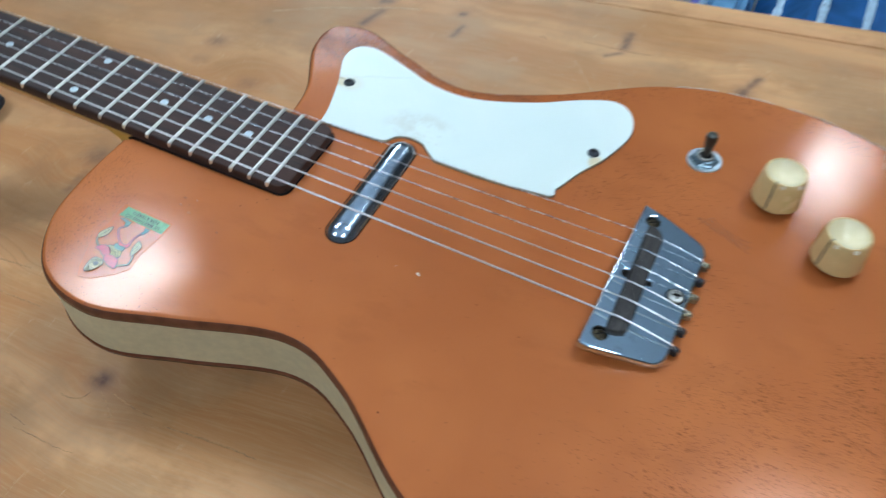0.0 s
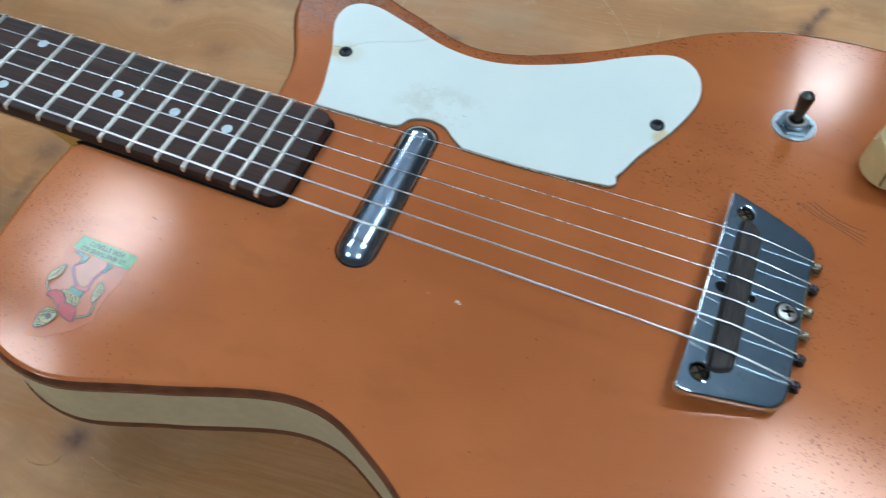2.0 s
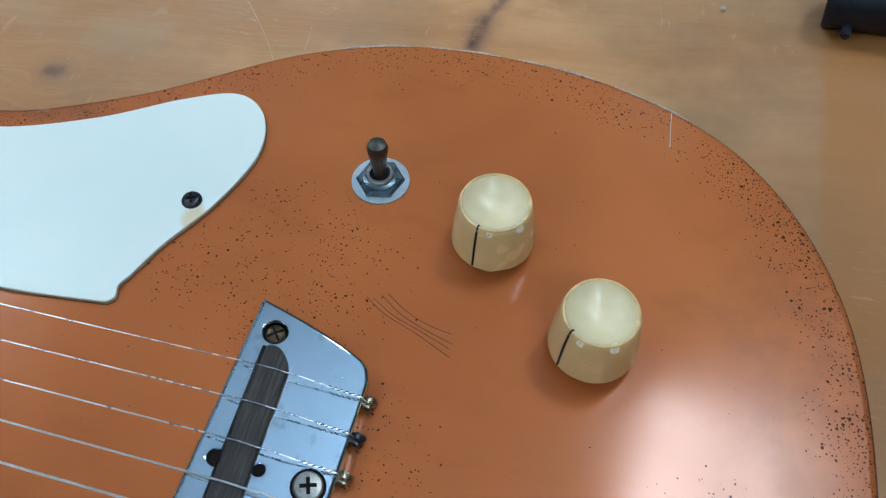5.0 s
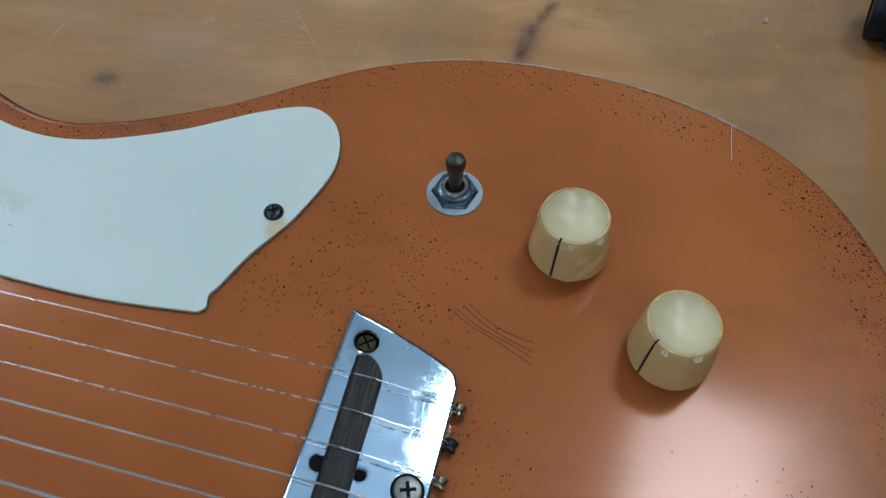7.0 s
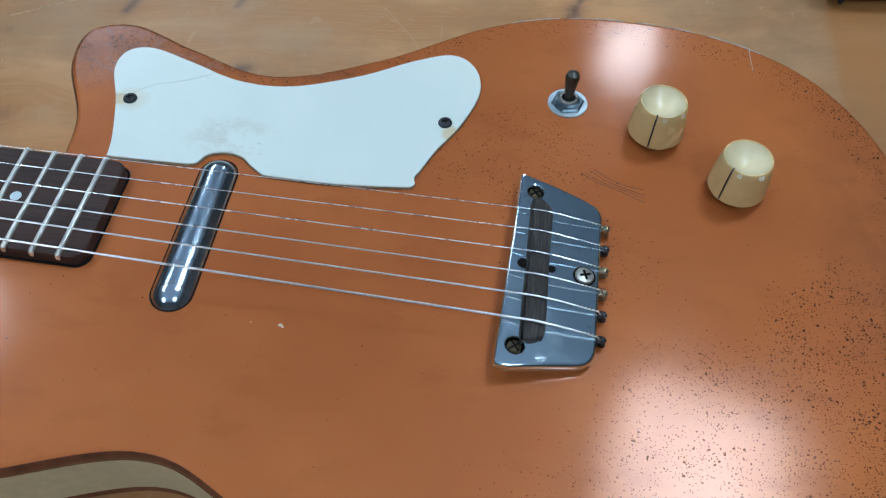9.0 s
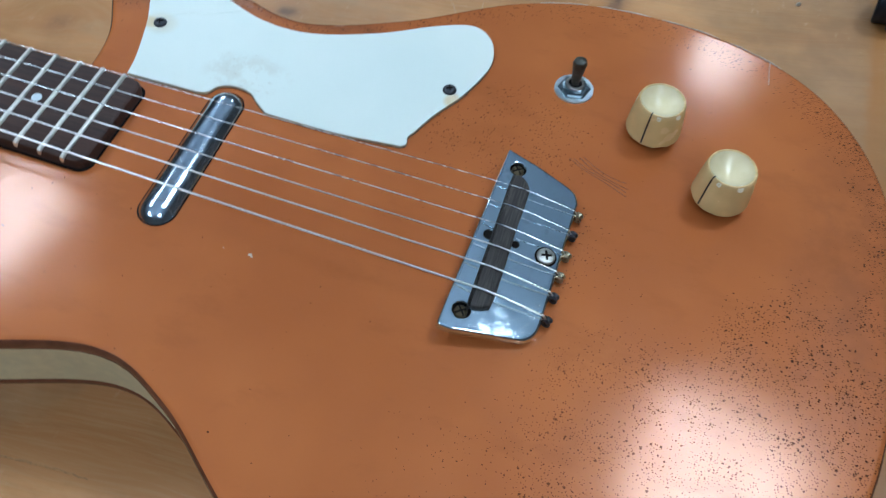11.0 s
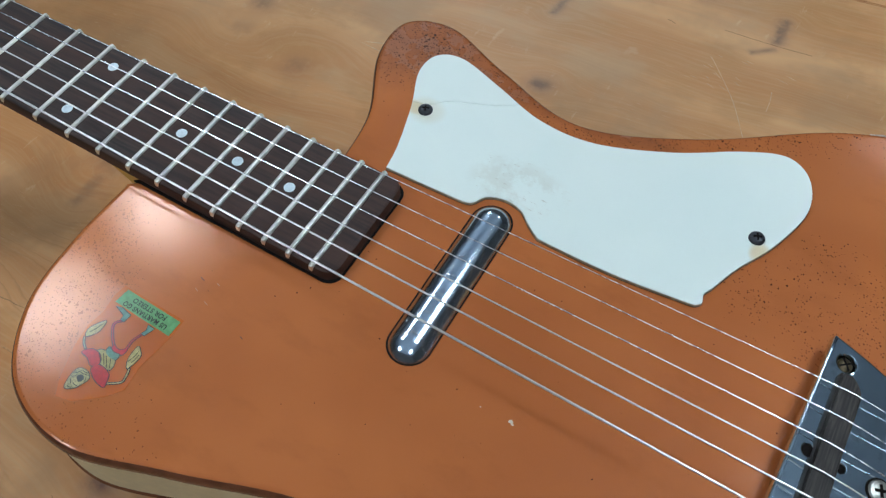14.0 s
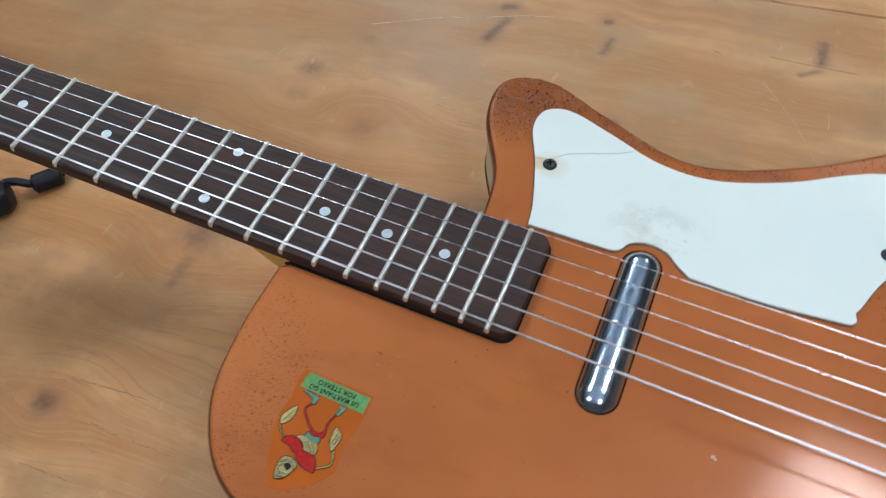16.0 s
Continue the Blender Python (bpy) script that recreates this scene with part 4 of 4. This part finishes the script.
def knob(k, kx, ky, turn):
    """A tapered knob, its foot worn uneven, with a lipped, dished top, a pointer line and chips in the lip."""
    bm = lathe([(0.0100, 0.0042), (0.0122, 0.0043), (0.0127, 0.0049), (0.01265, 0.0056), (0.0124, 0.0085), (0.0118, 0.0150), (0.0110, 0.0208), (0.0108, 0.0218), (0.0104, 0.0225), (0.0099, 0.0226)], 56, (0, 0, 0))
    for v in bm.verts:
        if v.co.z < 0.0054:
            v.co.z += 0.0007 * noise.noise(Vector((math.atan2(v.co.y, v.co.x) * 3.1, turn, 0)))
    nicks = [(radians(turn + d), r) for d, r in ((70, 0.0019), (128, 0.0011), (20, 0.0016))]
    for v in bm.verts:
        if v.co.z > 0.020:
            for a, r in nicks:
                d = (v.co - Vector((0.0105 * math.cos(a), 0.0105 * math.sin(a), 0.0225))).length
                if d < r:
                    v.co.z -= 0.6 * (r - d)
                    v.co.xy *= 1 - 18 * (r - d)
    bm.transform(Matrix.Translation((kx, ky, TOP)))
    part("knob_body", bm, KNOB, k)
    lip = lathe([(0.0106, 0.0221), (0.01045, 0.0227), (0.0100, 0.02285), (0.0096, 0.0224)], 56, (kx, ky, TOP))
    part("lip", lip, AMBER, k, "amber worn lip of the knob")
    cap = part("knob_top", lathe([(0.0099, 0.0227), (0.0096, 0.0222), (0.0088, 0.0212), (0.0070, 0.0196), (0.0050, 0.0184), (0.0028, 0.0176), (0.0012, 0.0173), (0, 0.0172)], 64, (0, 0, 0)), KNOB_TOP, k, "smooth dished top")
    cap.location = (kx, ky, TOP)
    for a, r in nicks:
        bm = lathe([(r * 0.85, -0.0003), (r * 0.8, 0.0001), (r * 0.45, 0.0002), (0, 0.0001)], 10, (0, 0, 0), (math.cos(a), math.sin(a), 0.55))
        for v in bm.verts:
            v.co += 0.00018 * noise.noise_vector(v.co * 1900)
        bm.transform(Matrix.Translation((kx + 0.01055 * math.cos(a), ky + 0.01055 * math.sin(a), TOP + 0.0213)))
        part("chip", bm, CHIP, k)
    part("knob_shaft", lathe([(0.005, TOP), (0.005, TOP + 0.0056)], 20, (kx, ky, 0)), ZINC, k)
    c, s2 = math.cos(radians(turn)), math.sin(radians(turn))
    line = tube([(kx + r * c, ky + r * s2, TOP + z) for r, z in ((0.01265, 0.0056), (0.0124, 0.0085), (0.0119, 0.0150), (0.01105, 0.0206), (0.0107, 0.0222), (0.0099, 0.0227), (0.0096, 0.0224))], 0.00038, 8)
    part("pointer_line", line, BLACK, k)


def flat(points, z, thick=0.00012):
    return stack([Vector(p) for p in points], [(0, z), (0, z + thick)])


def decal():
    film = plain("amber_decal_film", (0.49, 0.105, 0.010), 0.16, vary=0.08, Specular_IOR_Level=0.34)
    green = plain("green_print", (0.13, 0.33, 0.12), 0.18, vary=0.2, scale=500, Specular_IOR_Level=0.34)
    red = plain("red_print", (0.50, 0.020, 0.016), 0.18, vary=0.2, scale=700, Specular_IOR_Level=0.34)
    ochre = plain("yellow_print", (0.46, 0.36, 0.14), 0.18, vary=0.3, scale=900, Specular_IOR_Level=0.34)
    thin_red = plain("dull_red_print", (0.46, 0.035, 0.028), 0.18, Specular_IOR_Level=0.34)
    teal = plain("teal_print", (0.13, 0.25, 0.17), 0.18, vary=0.3, scale=900, Specular_IOR_Level=0.34)
    ink = plain("black_print", (0.02, 0.018, 0.015), 0.18, Specular_IOR_Level=0.34)
    cream = plain("cream_print", (0.42, 0.34, 0.15), 0.18, vary=0.5, scale=1400, Specular_IOR_Level=0.34)
    sheet = part("decal", flat(mm((385.8, -67.6), (385.2, -73), (386.4, -80.7), (385.4, -88), (387.1, -97), (389.7, -104), (392.1, -110), (395.5, -115.5), (402, -114), (411, -107), (415.6, -101), (414.2, -91), (415.4, -83), (416, -76), (415.8, -68.2)), TOP), film, guitar, "old water-slide decal, amber film with coloured print")
    part("banner", flat(mm((388.2, -68.4), (415.1, -69.4), (415.0, -76.3), (387.4, -75.0)), TOP + 0.00015), green, sheet, "green printed banner")
    for word, x, y, wide in (("US MARTIANS GO", 401.3, -73.8, 0.80), ("FOR STEREO", 401.3, -70.9, 0.88)):
        cu = bpy.data.curves.new("lettering", "FONT")
        cu.body = word
        cu.size = 0.0031
        cu.space_character = 1.08
        cu.offset = 0.00008
        cu.align_x = "CENTER"
        cu.align_y = "CENTER"
        cu.materials.append(ink)
        ob = new("lettering", cu)
        ob.parent = sheet
        ob.matrix_basis = pose(x / 1000, y / 1000, TOP + 0.00032, 0, 0, 179) @ Matrix.Diagonal((wide, 0.92, 1, 1))
    level = [TOP + 0.00016]

    def outlined(name, colour, loop):
        """A printed patch with its black outline."""
        loop = loop if area(loop) > 0 else loop[::-1]
        z = level[0]
        level[0] += 0.00003
        part("ink_outline", stack(inset(loop, -0.0002), [(0, z - 0.00004), (0, z + 0.00007)]), ink, sheet)
        part(name, flat(inset(loop, 0.00012), z + 0.00001, 0.0001), colour, sheet)

    def patch(name, colour, *pts, smooth=True):
        outlined(name, colour, spline(mm(*pts), 4, True) if smooth else mm(*pts))

    def stripe(name, colour, w0, w1, *pts):
        mid = spline(mm(*pts), 5)
        left, right = [], []
        for i, p in enumerate(mid):
            d = (mid[min(i + 1, len(mid) - 1)] - mid[max(i - 1, 0)]).normalized()
            w = (w0 + (w1 - w0) * i / (len(mid) - 1)) / 2000
            left.append(p + Vector((-d.y, d.x)) * w)
            right.append(p - Vector((-d.y, d.x)) * w)
        outlined(name, colour, left + right[::-1])

    stripe("red_stripe", thin_red, 0.6, 0.8, (395.5, -80.0), (393.7, -82.8), (397.2, -87.2), (401.1, -90.4))
    stripe("red_stripe", thin_red, 0.6, 0.9, (406.0, -80.5), (404.7, -84.4), (404.9, -88.4), (403.6, -91.0))
    patch("red_patch", red, (399.8, -89.2), (402.8, -89.9), (405.3, -88.0), (405.6, -90.2), (404.2, -92.0), (400.6, -91.4))
    patch("teal_patch", teal, (389.1, -76.3), (391.6, -75.6), (396.8, -76.6), (396.4, -80.1), (394.7, -80.1), (394.3, -78.0), smooth=False)
    patch("teal_patch", teal, (405.3, -76.5), (408.4, -76.6), (408.2, -77.8), (407.0, -80.8), (405.4, -80.7), (406.2, -78.5), smooth=False)
    patch("yellow_patch", ochre, (396.1, -94.2), (399.2, -92.6), (404.7, -94.0), (405.6, -98.1), (400.4, -97.7))
    patch("teal_patch", teal, (399.0, -90.7), (401.8, -91.6), (404.5, -91.3), (404.7, -93.8), (401.8, -94.2), (399.2, -93.1))
    stripe("yellow_stripe", ochre, 0.6, 0.6, (391.8, -95.9), (389.6, -94.4), (387.9, -92.3))
    patch("yellow_patch", ochre, (388.1, -91.9), (386.9, -88.5), (390.3, -83.0), (391.3, -87.2), (390.1, -90.2))
    stripe("yellow_stripe", ochre, 0.7, 0.7, (408.3, -102.6), (412.6, -99.6), (412.6, -97.0), (411.6, -93.9))
    patch("yellow_patch", ochre, (410.7, -94.4), (408.4, -91.0), (408.1, -85.4), (410.3, -86.2), (411.9, -88.2), (411.6, -91.8))
    patch("red_patch", red, (391.6, -97.6), (394.0, -94.6), (398.4, -95.0), (400.7, -98.0), (398.4, -100.2), (395.1, -98.4))
    patch("red_patch", red, (400.9, -98.2), (406.2, -99.0), (408.0, -101.9), (408.4, -104.4), (403.4, -103.7), (399.2, -100.9))
    patch("cream_patch", cream, (396.0, -111.4), (394.6, -106.0), (395.6, -102.7), (399.3, -102.4), (401.6, -104.3), (400.9, -107.0), (399.3, -110.0))
    for a0, b0, a1, b1 in ((397.4, -94.6, 400.8, -97.2), (399.0, -93.8, 402.4, -97.4), (400.8, -94.3, 404.0, -97.8), (402.8, -94.3, 405.1, -97.4), (396.2, -104.0, 400.6, -103.4),
                           (395.4, -107.6, 397.6, -109.4), (395.2, -105.4, 397.0, -103.2), (395.4, -106.8, 396.8, -105.2), (397.2, -103.0, 399.8, -102.9), (400.2, -104.4, 400.9, -106.2), (396.4, -110.4, 398.8, -109.8), (397.6, -108.4, 399.8, -108.6), (388.3, -90.0, 390.2, -85.0), (409.2, -92.0, 410.0, -86.8), (410.6, -91.8, 410.9, -88.0)):
        line = spline(mm((a0, b0), ((a0 + a1) / 2 + 0.2, (b0 + b1) / 2 - 0.2), (a1, b1)), 4)
        part("ink_stroke", tube([(q.x, q.y, level[0] + 0.00008) for q in line], 0.00013, 4), ink, sheet)
    patch("dark_patch", ink, (396.9, -105.6), (398.6, -104.2), (400.2, -105.6), (399.0, -107.4))


def marks():
    pale = plain("scratch_pale", (0.62, 0.50, 0.42), 0.6)
    bare = plain("bare_chip", (0.46, 0.17, 0.075), 0.4)
    dark = plain("scratch_dark", (0.16, 0.05, 0.018), 0.5)
    groups = [(dark, ((655, 56), (662, 51.5), (672, 47.8), (684, 42.5))), (dark, ((657, 56), (665, 51.5), (674, 48.5), (683.5, 45))),
              (dark, ((659.5, 57.5), (666, 53), (674, 49.7), (684, 46.8))), (dark, ((661, 58.5), (668, 54), (676, 51), (683, 50))),
              (pale, ((736, 152), (736.3, 145), (737, 136)))]
    for mt, pts in groups:
        p = spline(mm(*pts), 4)
        part("scratch", tube([(q.x, q.y, TOP) for q in p], 0.00016, 4), mt, guitar)
    for k, (x, y) in enumerate(((410, -50), (417, -49), (411, -55), (439, -63), (418, -58))):
        n = 0.0016 + 0.0011 * noise.random()
        run = [(x / 1000 + n * (u - 0.5), y / 1000 - 0.3 * n * (u - 0.5), TOP) for u in (0, 0.35, 0.7, 1)]
        part("scratch", tube(run, lambda u: 0.00022 * (0.3 + math.sin(math.pi * u)), 5), bare if k % 3 else dark, guitar)
    for x, y, s in ((541.9, -41.6, 0.0010), (542.9, -42.3, 0.0006), (530, -42, 0.0003)):
        part("paint_chip", flat([(x / 1000 + s * math.cos(a), y / 1000 + 0.8 * s * math.sin(a * 1.1)) for a in (0, 1.4, 2.5, 3.6, 5)], TOP), pale, guitar)


body()
neck()
pickguard()
pickup()
strings(bridge())
controls()
decal()
marks()


# ---- loose things on the table ----
def torch():
    t = new("black_torch")
    t.matrix_world = pose(0.7945, 0.2620, 0.0138, 0, 90, -9) @ Matrix.Scale(0.86, 4)
    part("head", lathe([(0, 0.001), (0.0130, 0.001), (0.0130, 0.0), (0.0153, 0.0), (0.0160, 0.0012), (0.0158, 0.004), (0.0154, 0.0046), (0.0155, 0.0052), (0.0153, 0.0096), (0.0148, 0.0102), (0.0150, 0.0108), (0.0141, 0.034), (0.0134, 0.036)], 40), BLACK, t, "ribbed black torch head")
    part("barrel", lathe([(0.0134, 0.036), (0.0128, 0.037), (0.0128, 0.12), (0.0121, 0.123), (0, 0.123)], 36), BLACK, t)
    clip = box(0.0121, -0.003, 0.010, 0.0205, 0.003, 0.0145, 0.001)
    clip.transform(Matrix.Rotation(radians(-62), 4, "Z"))
    part("clip", clip, BLACK, t)
    return tagged(t, "black plastic torch lying on the table", "torch")


def cable():
    c = new("black_cable")
    far = spline([Vector(q) for q in ((0.085, 0.052, 0.004), (0.098, 0.0534, 0.004), (0.110, 0.0528, 0.005), (0.121, 0.0480, 0.006), (0.1265, 0.0380, 0.007))], 6)
    near = spline([Vector(q) for q in ((0.118, 0.0265, 0.008), (0.113, 0.0235, 0.009), (0.106, 0.0220, 0.010), (0.100, 0.0185, 0.011), (0.097, 0.0120, 0.011))], 6)
    for run in (far, near):
        part("lead", tube([tuple(p) for p in run], 0.0027, 10), BLACK, c)
    part("strain_relief", tube([(0.1275, 0.0385, 0.0070), (0.1265, 0.0375, 0.0071), (0.1225, 0.0325, 0.0074), (0.1165, 0.0250, 0.0080), (0.1155, 0.0240, 0.0081)],
                               lambda u: 0.0062 - 0.0022 * (u < 0.01 or u > 0.99), 16), BLACK, c)
    part("plug", lathe([(0, -0.002), (0.008, -0.002), (0.0105, 0.001), (0.0112, 0.004), (0.0112, 0.04), (0.008, 0.046), (0, 0.046)], 24, (0.1085, 0.010, 0.0113), (-0.72, -0.66, 0)), BLACK, c)
    return tagged(c, "black cable with moulded plug on the table", "cable")


def crumb():
    bm = bmesh.new()
    bmesh.ops.create_icosphere(bm, subdivisions=1, radius=0.0016)
    for v in bm.verts:
        v.co *= 0.8 + 0.4 * noise.random()
    bm.transform(Matrix.Translation((0.752, 0.263, 0.0012)))
    tagged(part("crumb", bm, plain("pale_crumb", (0.6, 0.52, 0.42), 0.8)), "small pale crumb lying on the table", "crumb")


torch()
cable()
crumb()
